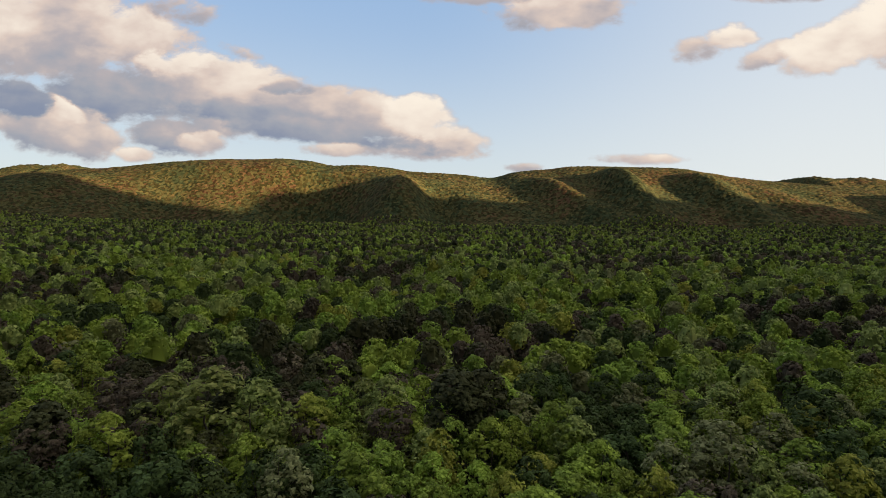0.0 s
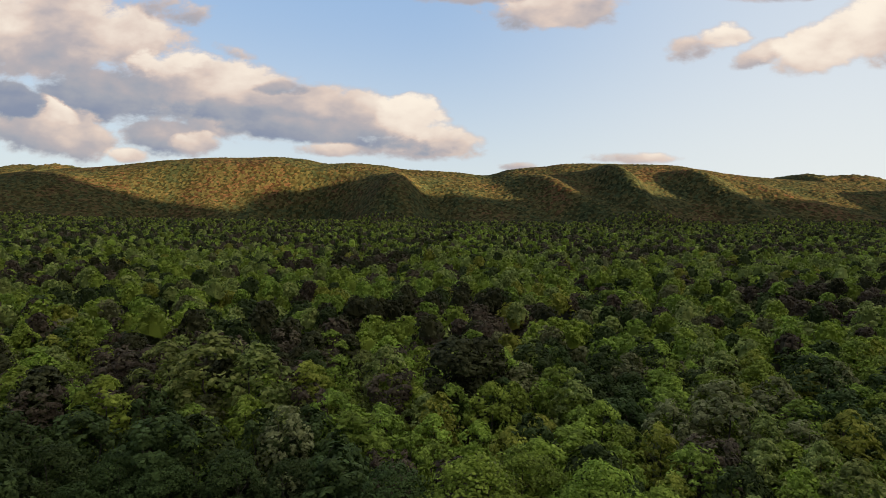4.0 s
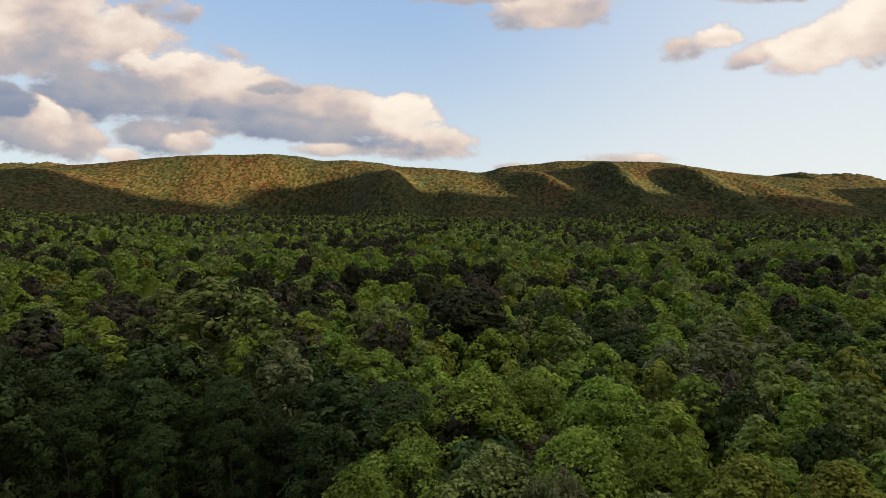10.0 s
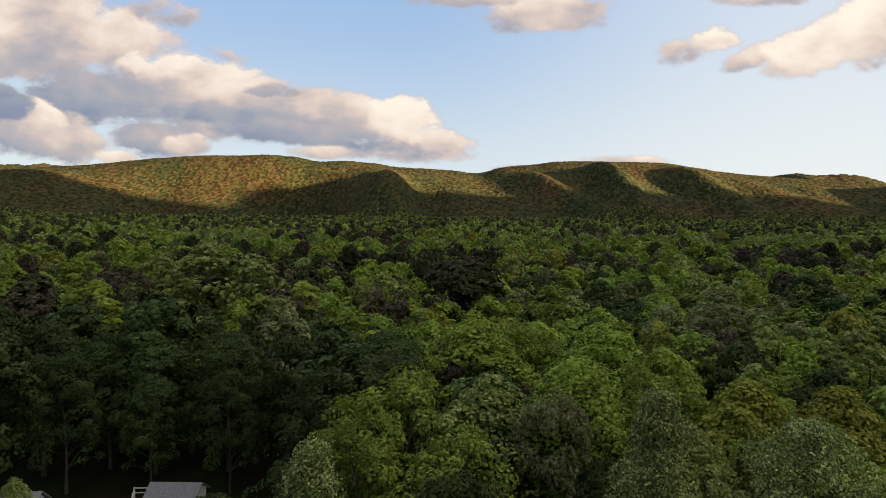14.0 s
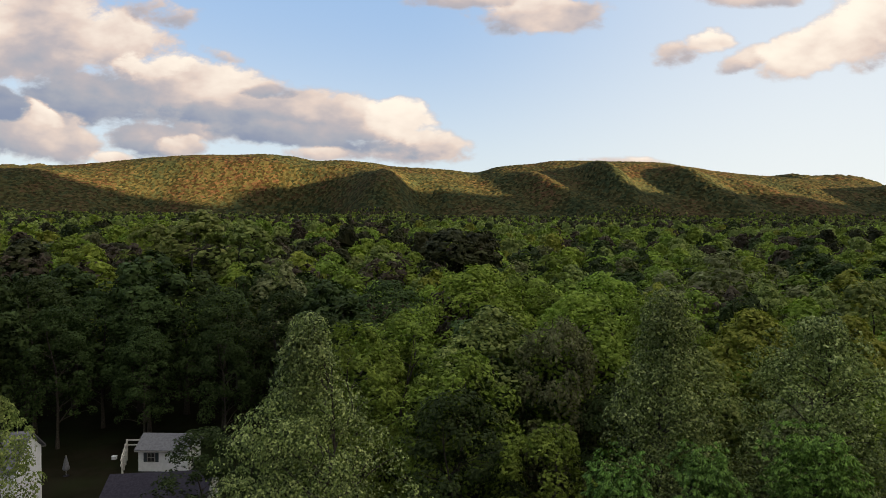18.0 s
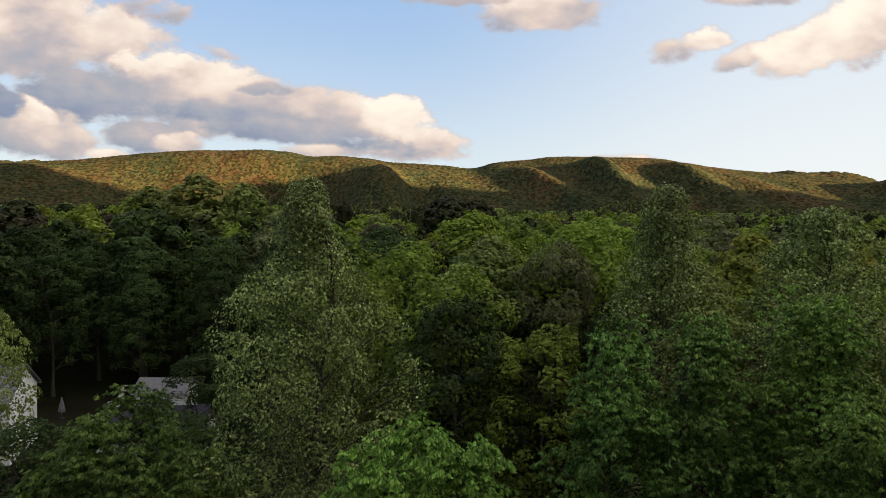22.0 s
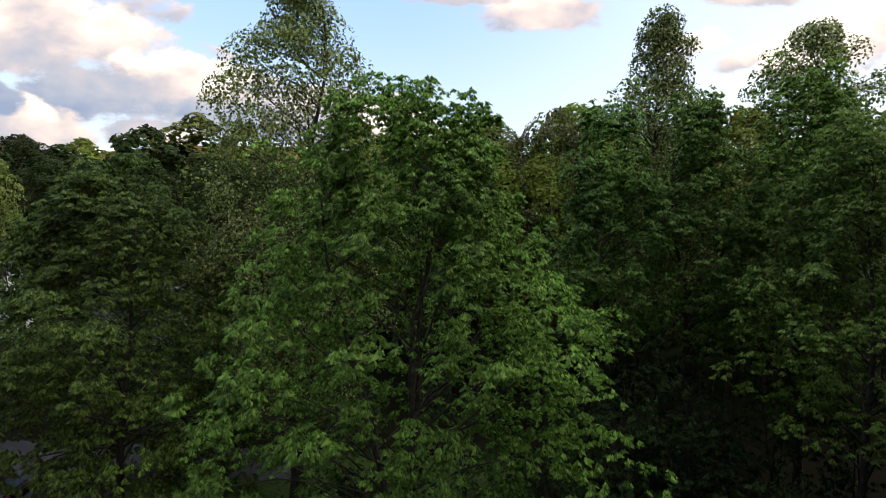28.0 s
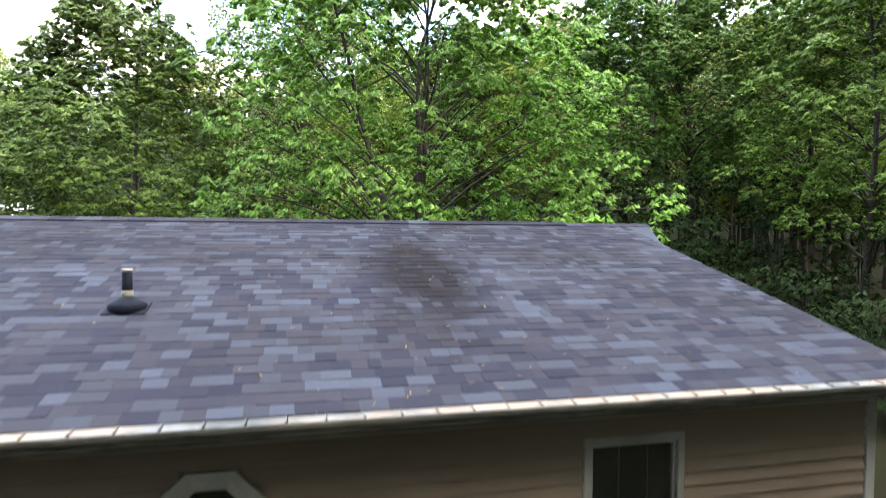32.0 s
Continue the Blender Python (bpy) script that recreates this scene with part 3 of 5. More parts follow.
# the maple behind the roof and its neighbours
hero(-0.7, 15.3, 14.4, 2.6, 5.2, "dome", 640, 13, 0.076, "near_bright", "broad bright-green maple with several stems behind the house", leaves=13, clump=0.62, stems=4, hang=0.10, shell=0.5, flat=0.6, limbs_max=70, leaders=7)
hero(-11.6, 21.8, 12.9, 0.4, 4.7, "round", 760, 12, 0.094, "near_green", "dense round green maple on the lawn beside the drive", leaves=12, clump=0.66, hang=0.08, shell=0.5, flat=0.6, limbs_max=40, slim=0.8, leaders=6)
hero(-5.3, 22.6, 21.5, 3.5, 3.8, "spire", 460, 0, 0.088, "leaf_silver", "tall grey-green poplar with a narrow top", leaves=100, flat=0.95, slim=0.7, shell=0.25, jitter=0.7, lumps=0.62)
hero(10.5, 29.5, 21.9, 5.0, 3.6, "dome", 330, 0, 0.112, "leaf_silver", "tall thin-crowned grey-green poplar", leaves=76, flat=0.95, slim=0.7, shell=0.3, jitter=0.7, lumps=0.64)
hero(17.0, 28.4, 21.0, 7.0, 3.3, "round", 250, 0, 0.112, "leaf_silver", "tall grey-green oak with an open crown and bare trunk", leaves=76, flat=0.9, slim=0.7, shell=0.35, jitter=0.7, lumps=0.64)
hero(12.6, 17.9, 14.6, 4.2, 3.2, "dome", 340, 13, 0.082, "near_bright", "bright-green young maple at the wood's edge", leaves=11, clump=0.62, hang=0.1, shell=0.5, flat=0.6, limbs_max=40, slim=0.7, leaders=5)
hero(6.4, 22.8, 15.4, 6.0, 2.0, "dome", 210, 13, 0.09, "near_green", "slender green maple with upright shoots", leaves=11, clump=0.62, shell=0.5, flat=0.75, limbs_max=36, slim=0.7, leaders=4)
hero(9.7, 23.0, 15.9, 6.0, 1.9, "dome", 210, 13, 0.09, "near_green", "slender green maple with upright shoots", leaves=11, clump=0.62, shell=0.5, flat=0.75, limbs_max=36, slim=0.7, leaders=4)
hero(13.6, 22.6, 16.9, 5.0, 2.7, "dome", 290, 13, 0.09, "near_bright", "bright-green maple at the wood's edge", leaves=11, clump=0.64, shell=0.5, flat=0.75, limbs_max=36, slim=0.7, leaders=5)

# woodland trees of six sorts, each built once
SORTS = []
for sort, (leaf, label, height, base, radius, profile) in enumerate([
        ("leaf_green", "mid-green broadleaf woodland tree", 19.0, 6.0, 3.6, "round"), ("leaf_bright", "bright-green broadleaf woodland tree", 18.0, 6.0, 3.3, "oval"),
        ("leaf_dark", "dark-green broadleaf woodland tree", 19.0, 5.0, 3.8, "round"), ("leaf_grey", "grey-green poplar of the wood", 20.0, 7.0, 3.2, "oval"),
        ("leaf_yellow", "yellow-green young woodland tree", 16.5, 5.0, 2.9, "oval"), ("leaf_tan", "tan-green oak in catkin", 18.0, 6.0, 3.2, "round"),
        ("leaf_brown", "reddish-brown tree not yet in leaf", 18.0, 7.0, 3.2, "vase"), ("leaf_pine", "dark pine with a broad flat crown", 20.0, 11.0, 2.8, "round")]):
    SORTS.append((label, height, tree_meshes("wood", height, base, radius, profile, 150, 48, 0.21, M[leaf], clump=1.0, flat=0.9, limbs_max=22, shell=0.80, slim=0.7, jitter=0.42, lumps=0.82),
                  tree_meshes("wood_far", height, base, radius, profile, 96, 17, 0.45, M[leaf], clump=1.0, flat=0.9, limbs_max=5, shell=0.86, jitter=0.35, lumps=0.88)))


def wood_tree(x, y, top, sort, wide=1.0, near=True, name="tree"):
    label, height, fine, coarse = SORTS[sort]
    g = float(ground_z(x, y))
    k = (top - g) / height
    return tree(x, y, fine if near else coarse, label, rng.uniform(0, 6.28), k * wide, "trees of the wood", 1 / wide, name)


NAMED = [(-36, 88, 27.4, 3, 1.45), (-44, 90, 25.5, 3, 1.3), (-29, 87, 26.0, 3, 1.2), (-20.4, 72, 21.0, 5, 1.0), (0.6, 100, 25.0, 7, 1.5), (5, 102, 24.5, 7, 1.3), (-58, 82, 23.0, 7, 1.2),
         (3, 43, 19.3, 3, 1.45), (-3.5, 46, 18.8, 0, 1.3), (-6.2, 39, 18.7, 0, 1.1), (9.5, 44, 20.4, 1, 1.3), (2.5, 57, 21.5, 1, 1.4), (14.5, 57, 21.0, 1, 1.3), (8, 62, 20.5, 0, 1.3), (20.5, 41, 19.6, 4, 1.15), (27, 41, 19.2, 4, 1.15), (16, 46, 20.0, 0, 1.2), (-6, 58, 20, 2, 1.2),
         (-25.0, 33.4, 15.2, 3, 0.7), (-16.4, 40, 11.2, 2, 1.4), (-43, 62, 19.6, 2, 1.25), (-31.5, 63, 17.8, 2, 1.3), (-37, 64, 18.0, 2, 1.2), (-48, 80, 22.4, 1, 1.2), (-24, 64, 18.6, 2, 1.2), (-17, 62, 18.4, 2, 1.2),
         (-11, 52, 17.5, 2, 1.1), (-11.5, 40, 13.5, 2, 1.0), (-19.8, 28.5, 10.4, 2, 1.35), (7.2, 39.5, 19.2, 5, 0.8), (0.5, 33, 16.0, 2, 1.1), (5, 31, 15.0, 0, 1.1), (14.8, 36, 18.0, 3, 1.1), (22.5, 35, 18.5, 3, 1.1), (23, 30, 18.0, 1, 1.0), (-38, 58, 17.0, 2, 1.1), (-22, 59, 15.5, 2, 1.0), (-30, 59, 15.0, 2, 1.0), (-15, 34, 9.2, 2, 1.3), (-18.8, 34.5, 7.0, 2, 1.5)]
taken = [(x, y, 3.0) for x, y, *_ in NAMED] + [(-0.5, 15.3, 6.0), (-11.6, 21.8, 5), (-5.6, 22.6, 5), (10.8, 29.5, 4.2), (17, 28.4, 4), (12.6, 17.9, 4), (6.2, 22.8, 3.3), (9.4, 23, 3.3), (13.6, 22.6, 3.4), (-24, 46, 9), (-28, 54, 7), (-30, 44, 6), (-20, 54, 6), (-30, 52, 8), (-33, 47, 7)]
for x, y, top, sort, wide in NAMED:
    wood_tree(x, y, top, sort, wide, y < 65)


def pick_sort(x, y):
    """Sorts stand in drifts."""
    a = math.sin(x / 23.0 + 1.3 * math.sin(y / 41.0)) + math.sin(y / 31.0 - x / 57.0)
    r = rng.uniform()
    if a < -0.9 and r < 0.6:
        return 6 if r < 0.38 else 7
    table = [0, 0, 0, 1, 1, 1, 2, 2, 3, 3, 4, 5] if y < 400 else [0, 0, 2, 1, 1, 2, 2, 0, 3, 6, 7, 0]
    return table[int(rng.integers(0, 12))] if r > 0.06 else 6


def scatter(y0, y1, gap, margin):
    """Spots of a jittered grid over the wooded valley between two distances."""
    spots, y = [], y0
    while y < y1:
        g = gap(y)
        half = 0.80 * y + margin
        for x in np.arange(-half, half, g):
            spots.append((x + rng.uniform(-0.4, 0.4) * g, y + rng.uniform(-0.4, 0.4) * g))
        y += g * 0.9
    return spots


for x, y in scatter(31, 128, lambda y: 6.4, 6):
    if any((x - a) ** 2 + (y - b) ** 2 < r * r for a, b, r in taken) or (x < -12 and y < 58 and x > -34) or (y < 42 and -16 < x < -1):
        continue
    taken.append((x, y, 3.0))
    top = float(ground_z(x, y)) + (17.0 if y > 45 else 15.5) + rng.normal() * 1.3
    sort = pick_sort(x, y)
    # left of the yard all get leaf_dark: the wood's shaded side, done by colour
    wood_tree(x, y, top, 2 if x < -8 and y < 74 else sort, rng.uniform(0.95, 1.28), y < 42)


# unseen trees added behind and beside the landing place to block low sky light
for x, y in [(-26, -9), (-19, -14), (-12, -11), (-6, -15), (0, -12), (7, -14), (13, -10), (19, -14), (26, -8), (-32, -2), (31, 0), (-15, -21), (-3, -22), (10, -22), (22, -21), (-9, -13), (3.5, -13), (10, -11), (-16, -8),
             (15, 4), (19, 10), (22, 3), (18, -3), (25, 8), (24, -4), (28, 3), (21, 15), (-22, 1), (-27, 4), (-20, -4)]:
    wood_tree(x, y, 21.5 + rng.normal() * 1.5, int(rng.choice([0, 1, 2, 3])), 1.15, False)



SORT_LEAVES = ["leaf_green", "leaf_bright", "leaf_dark", "leaf_grey", "leaf_yellow", "leaf_tan", "leaf_brown", "leaf_pine"]
SORT_WORDS = ["mid-green trees", "bright-green trees", "dark-green trees", "grey-green trees", "yellow-green trees", "tan-green trees", "bare brown trees", "dark pines"]


def hearts(here, top, radius, sides):
    """The close-grown inner twigs of far crowns: one uneven dome of triangles a tree, under its leaves."""
    k = len(here)
    turn = np.arange(sides) * 2 * np.pi / sides + rng.uniform(0, 6.28, (k, 1))
    rings = [np.stack([here[:, 0], here[:, 1], top - 0.2 * radius], -1)[:, None]]
    for wide, drop in ((0.45, 0.42), (0.70, 1.3)):
        r = radius[:, None] * wide * rng.uniform(0.78, 1.15, (k, sides))
        z = top[:, None] - radius[:, None] * drop * rng.uniform(0.75, 1.2, (k, sides)) - 0.2
        rings.append(np.stack([here[:, :1] + r * np.cos(turn), here[:, 1:] + r * np.sin(turn), z], -1))
    verts = np.concatenate(rings, 1)
    j = np.arange(sides)
    n_ = (j + 1) % sides
    tris = [np.stack([0 * j, 1 + j, 1 + n_], 1)]
    tris += [np.stack([1 + j, 1 + sides + j, 1 + sides + n_], 1), np.stack([1 + j, 1 + sides + n_, 1 + n_], 1)]
    tris = np.concatenate(tris)
    return verts.reshape(-1, 3), (tris[None] + np.arange(k)[:, None, None] * verts.shape[1]).reshape(-1, 3)


def canopy(name, spots, lobes, leaves, size, label, mean=17.0, varied=1.9, broad=1.0):
    """Far trees of one sort, joined: every tree a dome of rounded lobes, every lobe a shell of leaf clumps."""
    for sort in range(8):
        here = np.array([(x, y) for x, y, s in spots if s == sort])
        if not len(here):
            continue
        k = len(here)
        height = rng.normal(mean, varied, k) + (1.5 if sort in (3, 7) else 0.0)
        radius = rng.uniform(2.8, 4.9, k) * broad
        foot = ground_z(here[:, 0], here[:, 1])
        if lobes > 1:
            s = (np.arange(lobes) + rng.uniform(0.1, 0.9, (k, lobes))) / lobes
            turn = np.arange(lobes) * 2.4 + rng.uniform(0, 6.28, (k, 1)) + rng.normal(size=(k, lobes)) * 0.3
            out = radius[:, None] * 0.78 * np.sqrt(s)
            ball = radius[:, None, None, None] * rng.uniform(0.22, 0.42, (k, lobes, 1, 1))
            centre = np.stack([here[:, :1] + out * np.cos(turn), here[:, 1:] + out * np.sin(turn), (foot + height)[:, None] - ball[..., 0, 0] * 0.8 - s**1.4 * radius[:, None] * 1.25], -1)
            lean = np.stack([np.cos(turn) * s, np.sin(turn) * s, 1.1 - 0.5 * s], -1)
        else:
            ball = radius[:, None, None, None] * 1.0
            centre = np.stack([here[:, 0], here[:, 1], foot + height - radius], -1)[:, None]
            lean = np.broadcast_to([0.0, 0.0, 0.7], centre.shape)
        way = rng.normal(size=(k, lobes, leaves, 3))
        way = way / np.linalg.norm(way, axis=-1, keepdims=True) + 0.75 * lean[:, :, None]
        way /= np.linalg.norm(way, axis=-1, keepdims=True)
        spots3 = centre[:, :, None] + way * ball * (1 if lobes > 1 else 0.9) * rng.uniform(0.88, 1.05, way.shape[:3] + (1,))
        face = way + rng.normal(size=way.shape) * 0.25
        shell = leaf_quads(spots3.reshape(-1, 3), face.reshape(-1, 3), size, 1.25, 0.15)
        ob = new(name, mesh_of(name, *join([shell, hearts(here, foot + height, radius, 8 if lobes > 1 else 5)]), M[SORT_LEAVES[sort]]))
        tagged(ob, label + " " + SORT_WORDS[sort], "trees", kind="stuff")


canopy("valley_wood", [(x, y, pick_sort(x, y)) for x, y in scatter(128, 230, lambda y: 7.6, 10)], 22, 11, 0.80, "distant canopy of")
canopy("valley_wood", [(x, y, pick_sort(x, y)) for x, y in scatter(230, 360, lambda y: 7.6, 10)], 13, 8, 1.1, "distant canopy of")
canopy("far_wood", [(x, y, pick_sort(x, y)) for x, y in scatter(360, 760, lambda y: 6.8, 10)], 1, 13, 1.6, "far canopy of", broad=0.82)
canopy("farther_wood", [(x, y, pick_sort(x, y)) for x, y in scatter(760, 1260, lambda y: 6.9, 10)], 1, 4, 2.6, "farthest canopy of", broad=0.77)

# the hills' closed canopy: crowns as low domes over the slope
def hill_canopy(x0, x1, y0, y1, step, cell, label):
    hx, hy = np.arange(x0, x1, step), np.arange(y0, y1, step)
    HX, HY = np.meshgrid(hx, hy)
    crown_top = np.zeros_like(HX)
    for dx in (-1, 0, 1):
        for dy in (-1, 0, 1):
            ci, cj = np.floor(HX / cell) + dx, np.floor(HY / cell) + dy
            jig = np.sin(ci * 127.1 + cj * 311.7) * 43758.5453
            jog = np.sin(ci * 269.5 + cj * 183.3) * 43758.5453
            px, py = (ci + 0.5 + 0.7 * (jig - np.floor(jig) - 0.5)) * cell, (cj + 0.5 + 0.7 * (jog - np.floor(jog) - 0.5)) * cell
            tall = 0.22 * cell + 0.36 * cell * (jig * 7 - np.floor(jig * 7))
            crown_top = np.maximum(crown_top, tall * np.clip(1 - ((HX - px) ** 2 + (HY - py) ** 2) / (0.45 * cell**2), 0, 1) ** 0.7)
    HZ = ground_z(HX, HY) + 3.5 + crown_top
    n = len(hx)
    q = (np.arange(len(hy) - 1)[:, None] * n + np.arange(n - 1)[None]).ravel()
    ob = new("hill_wood", mesh_of("hill_wood", np.stack([HX, HY, HZ], -1).reshape(-1, 3), np.stack([q, q + 1, q + n + 1, q + n], 1), M["hill"], True))
    return tagged(ob, label, "trees", kind="stuff")


hill_canopy(-1480, 1481, 1236, 1830, 3.5, 6.6, "olive and russet spring canopy on the sunlit hills")
hill_canopy(-2700, -1500, 2300, 3400, 9.0, 20.0, "sunlit olive canopy on a farther ridge")
hill_canopy(1450, 2700, 2300, 3400, 9.0, 20.0, "dim olive canopy on a farther ridge")

# ---- yard ----
M["grass"] = material("lawn_grass", (0.03, 0.055, 0.012), (0.045, 0.075, 0.018), 6.0, 0.9, 0.8, 60.0, (0.04, 0.055, 0.02), 0.05)
M["asphalt"] = material("drive_asphalt", (0.038, 0.038, 0.042), (0.055, 0.055, 0.060), 14.0, 0.9, 0.4, 80.0, (0.046, 0.045, 0.047), 0.1)


def sheet(name, x0, x1, y0, y1, lift, mat, label, category, wob=0.0):
    """A thin piece of yard laid on the ground, with an uneven rim."""
    u, v = np.meshgrid(np.linspace(0, 1, 40), np.linspace(0, 1, 40))
    x = x0 + (x1 - x0) * u + wob * np.sin(v * 11) * (2 * u - 1)
    y = y0 + (y1 - y0) * v + wob * np.sin(u * 9 + 1) * (2 * v - 1)
    q = (np.arange(39)[:, None] * 40 + np.arange(39)[None]).ravel()
    me = mesh_of(name, np.stack([x, y, ground_z(x, y) + lift], -1).reshape(-1, 3), np.stack([q, q + 1, q + 41, q + 40], 1), mat, True)
    return tagged(new(name, me), label, category, kind="structure")


sheet("lawn", -15.5, 3.6, 4.5, 27.0, 0.02, M["grass"], "mown green lawn round the house", "lawn", 0.5)
sheet("driveway", -12.3, -5.5, 24.0, 27.3, 0.034, M["asphalt"], "grey asphalt drive behind the maple", "driveway", 0.2)
sheet("driveway", -34.0, -12.6, 10.0, 27.5, 0.03, M["asphalt"], "grey asphalt drive beside the lawn", "driveway", 0.3)

# grass tufts over the lawn
k = 9000
tx, ty = rng.uniform(-15, 3, k), rng.uniform(13.5, 26.5, k)
tz = ground_z(tx, ty) + 0.05
tufts = leaf_quads(np.stack([tx, ty, tz], 1), np.stack([rng.normal(size=k), rng.normal(size=k), np.full(k, 0.5)], 1), 0.05, 2.4)
tagged(new("lawn_grass", mesh_of("lawn_grass", *tufts, leaf_material("grass_blade", [(0.03, 0.06, 0.01), (0.045, 0.08, 0.015), (0.06, 0.09, 0.02)]))), "short green grass blades", "grass", kind="stuff")

# undergrowth at the edge of the wood
def shrub(x, y, height, radius, leaf, label):
    g = float(ground_z(x, y))
    top = new("shrub")
    top.location = (x, y, g - 0.03)
    trunk, crown = tree_meshes("shrub", height, 0.15, radius, "dome", 64, 8, 0.095, M[leaf], clump=0.65, stems=3, limbs_max=16, tufts=6, shell=0.6, slim=0.8)
    child("stem", trunk, top)
    child("foliage", crown, top)
    return tagged(top, label, "shrub", "shrubs at the wood's edge")


# leaf_shade shrubs are coloured extra dark for the shade they stand in
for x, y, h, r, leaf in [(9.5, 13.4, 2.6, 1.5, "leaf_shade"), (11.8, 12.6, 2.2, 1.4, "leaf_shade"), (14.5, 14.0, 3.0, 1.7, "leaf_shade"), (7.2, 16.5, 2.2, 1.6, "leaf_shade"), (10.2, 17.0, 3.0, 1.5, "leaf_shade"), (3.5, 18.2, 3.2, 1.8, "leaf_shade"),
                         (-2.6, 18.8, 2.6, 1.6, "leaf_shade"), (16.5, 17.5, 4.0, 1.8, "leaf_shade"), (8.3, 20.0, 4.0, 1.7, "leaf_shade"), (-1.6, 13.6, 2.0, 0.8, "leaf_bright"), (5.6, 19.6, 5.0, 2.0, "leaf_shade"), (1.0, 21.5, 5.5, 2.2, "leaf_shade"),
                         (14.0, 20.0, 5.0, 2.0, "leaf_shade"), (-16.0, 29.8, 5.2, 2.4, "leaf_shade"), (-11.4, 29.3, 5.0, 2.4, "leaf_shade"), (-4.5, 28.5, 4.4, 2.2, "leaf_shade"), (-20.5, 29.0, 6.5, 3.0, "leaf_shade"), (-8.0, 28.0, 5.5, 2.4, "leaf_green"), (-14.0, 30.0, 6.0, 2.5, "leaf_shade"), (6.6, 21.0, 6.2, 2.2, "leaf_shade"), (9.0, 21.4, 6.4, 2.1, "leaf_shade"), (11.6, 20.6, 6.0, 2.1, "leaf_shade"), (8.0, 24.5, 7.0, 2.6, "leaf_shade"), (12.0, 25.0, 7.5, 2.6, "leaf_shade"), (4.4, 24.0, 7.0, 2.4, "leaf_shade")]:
    shrub(x, y, h, r, leaf, {"leaf_shade": "dark-green shrub under the trees, shade put into its leaf colour", "leaf_green": "leafy green shrub at the wood's edge", "leaf_bright": "bright-green sapling beside the house"}[leaf])

# ---- the brown-sided house ----
HT = Matrix.Rotation(radians(13.5), 4, "Z")      # local x along the ridge, local y away from the camera
EAVE_V, EAVE_Z, RIDGE_V, RIDGE_Z = 3.77, 3.74, 8.70, 4.97
U0, U1, FAR_V, FAR_Z = -9.0, 5.03, 11.80, 3.42
GROUND = 0.6


def shingle_material():
    mat = bpy.data.materials.new("asphalt_shingle")
    mat.use_nodes = True
    n = Nodes(mat.node_tree)
    bsdf = mat.node_tree.nodes["Principled BSDF"]
    where = n.add("ShaderNodeTexCoord").outputs["Object"]
    one = n.math("FRACT", n.math("ADD", n.add("ShaderNodeNewGeometry").outputs["Random Per Island"], n.add("ShaderNodeObjectInfo").outputs["Random"]))
    ramp = n.add("ShaderNodeValToRGB")
    n.put(ramp.inputs[0], one)
    ramp.color_ramp.elements[0].color = (0.0162, 0.0168, 0.0274, 1)
    ramp.color_ramp.elements[1].color = (0.0454, 0.0513, 0.0727, 1)
    for at, c in ((0.25, (0.0213, 0.0213, 0.0334)), (0.5, (0.0282, 0.0271, 0.0368)), (0.75, (0.0334, 0.0350, 0.0487))):
        ramp.color_ramp.elements.new(at).color = (*c, 1)
    grit = n.noise(where, 160.0, 3.0, 0.8)
    stain = n.noise(where, 0.45, 3.0, 0.6)
    tone = n.mix(n.step(grit, 0.35, 0.7, 0.0, 0.3), ramp.outputs[0], (0.013, 0.0135, 0.0165))
    tone = n.mix(n.step(stain, 0.48, 0.66, 0.0, 0.3), tone, (0.0125, 0.0102, 0.0098))
    # a brown run of damp down the middle
    patch = n.add("ShaderNodeMapping")
    patch.vector_type = "TEXTURE"
    n.put(patch.inputs["Vector"], where)
    patch.inputs["Location"].default_value = (1.3, 6.5, 4.4)
    patch.inputs["Scale"].default_value = (0.75, 1.9, 3.0)
    size = n.add("ShaderNodeVectorMath", operation="LENGTH")
    n.put(size.inputs[0], patch.outputs[0])
    damp = n.step(n.math("ADD", size.outputs["Value"], n.math("MULTIPLY", n.noise(where, 2.2, 4.0), 1.0)), 1.55, 0.75, 0.0, 0.75)
    tone = n.mix(damp, tone, (0.0066, 0.0048, 0.0046))
    n.put(bsdf.inputs["Base Color"], tone)
    bsdf.inputs["Roughness"].default_value = 0.95
    bsdf.inputs["Specular IOR Level"].default_value = 0.05
    relief = n.add("ShaderNodeBump")
    relief.inputs["Strength"].default_value = 0.6
    relief.inputs["Distance"].default_value = 0.004
    n.put(relief.inputs["Height"], grit)
    n.put(bsdf.inputs["Normal"], relief.outputs[0])
    return mat


M["shingle"] = shingle_material()
M["deck"] = material("roof_underlay", (0.012, 0.012, 0.015), (0.018, 0.018, 0.022), 20.0, 0.95, 0.3)
M["siding"] = material("tan_vinyl_siding", (0.205, 0.160, 0.124), (0.225, 0.175, 0.135), 2.0, 0.7, 0.15, 25.0, (0.190, 0.146, 0.113), 0.1)
M["white"] = material("white_trim_paint", (0.30, 0.292, 0.275), (0.35, 0.338, 0.324), 5.0, 0.5, 0.1, 40.0, (0.17, 0.16, 0.147))
M["gutter"] = material("weathered_white_gutter", (0.055, 0.053, 0.048), (0.095, 0.093, 0.085), 7.0, 0.5, 0.15, 40.0, (0.12, 0.11, 0.09))
M["mesh"] = material("gutter_guard", (0.045, 0.045, 0.045), (0.125, 0.125, 0.124), 5.0, 0.5, 0.5, 120.0, (0.24, 0.18, 0.13), 0.5, 0.2)
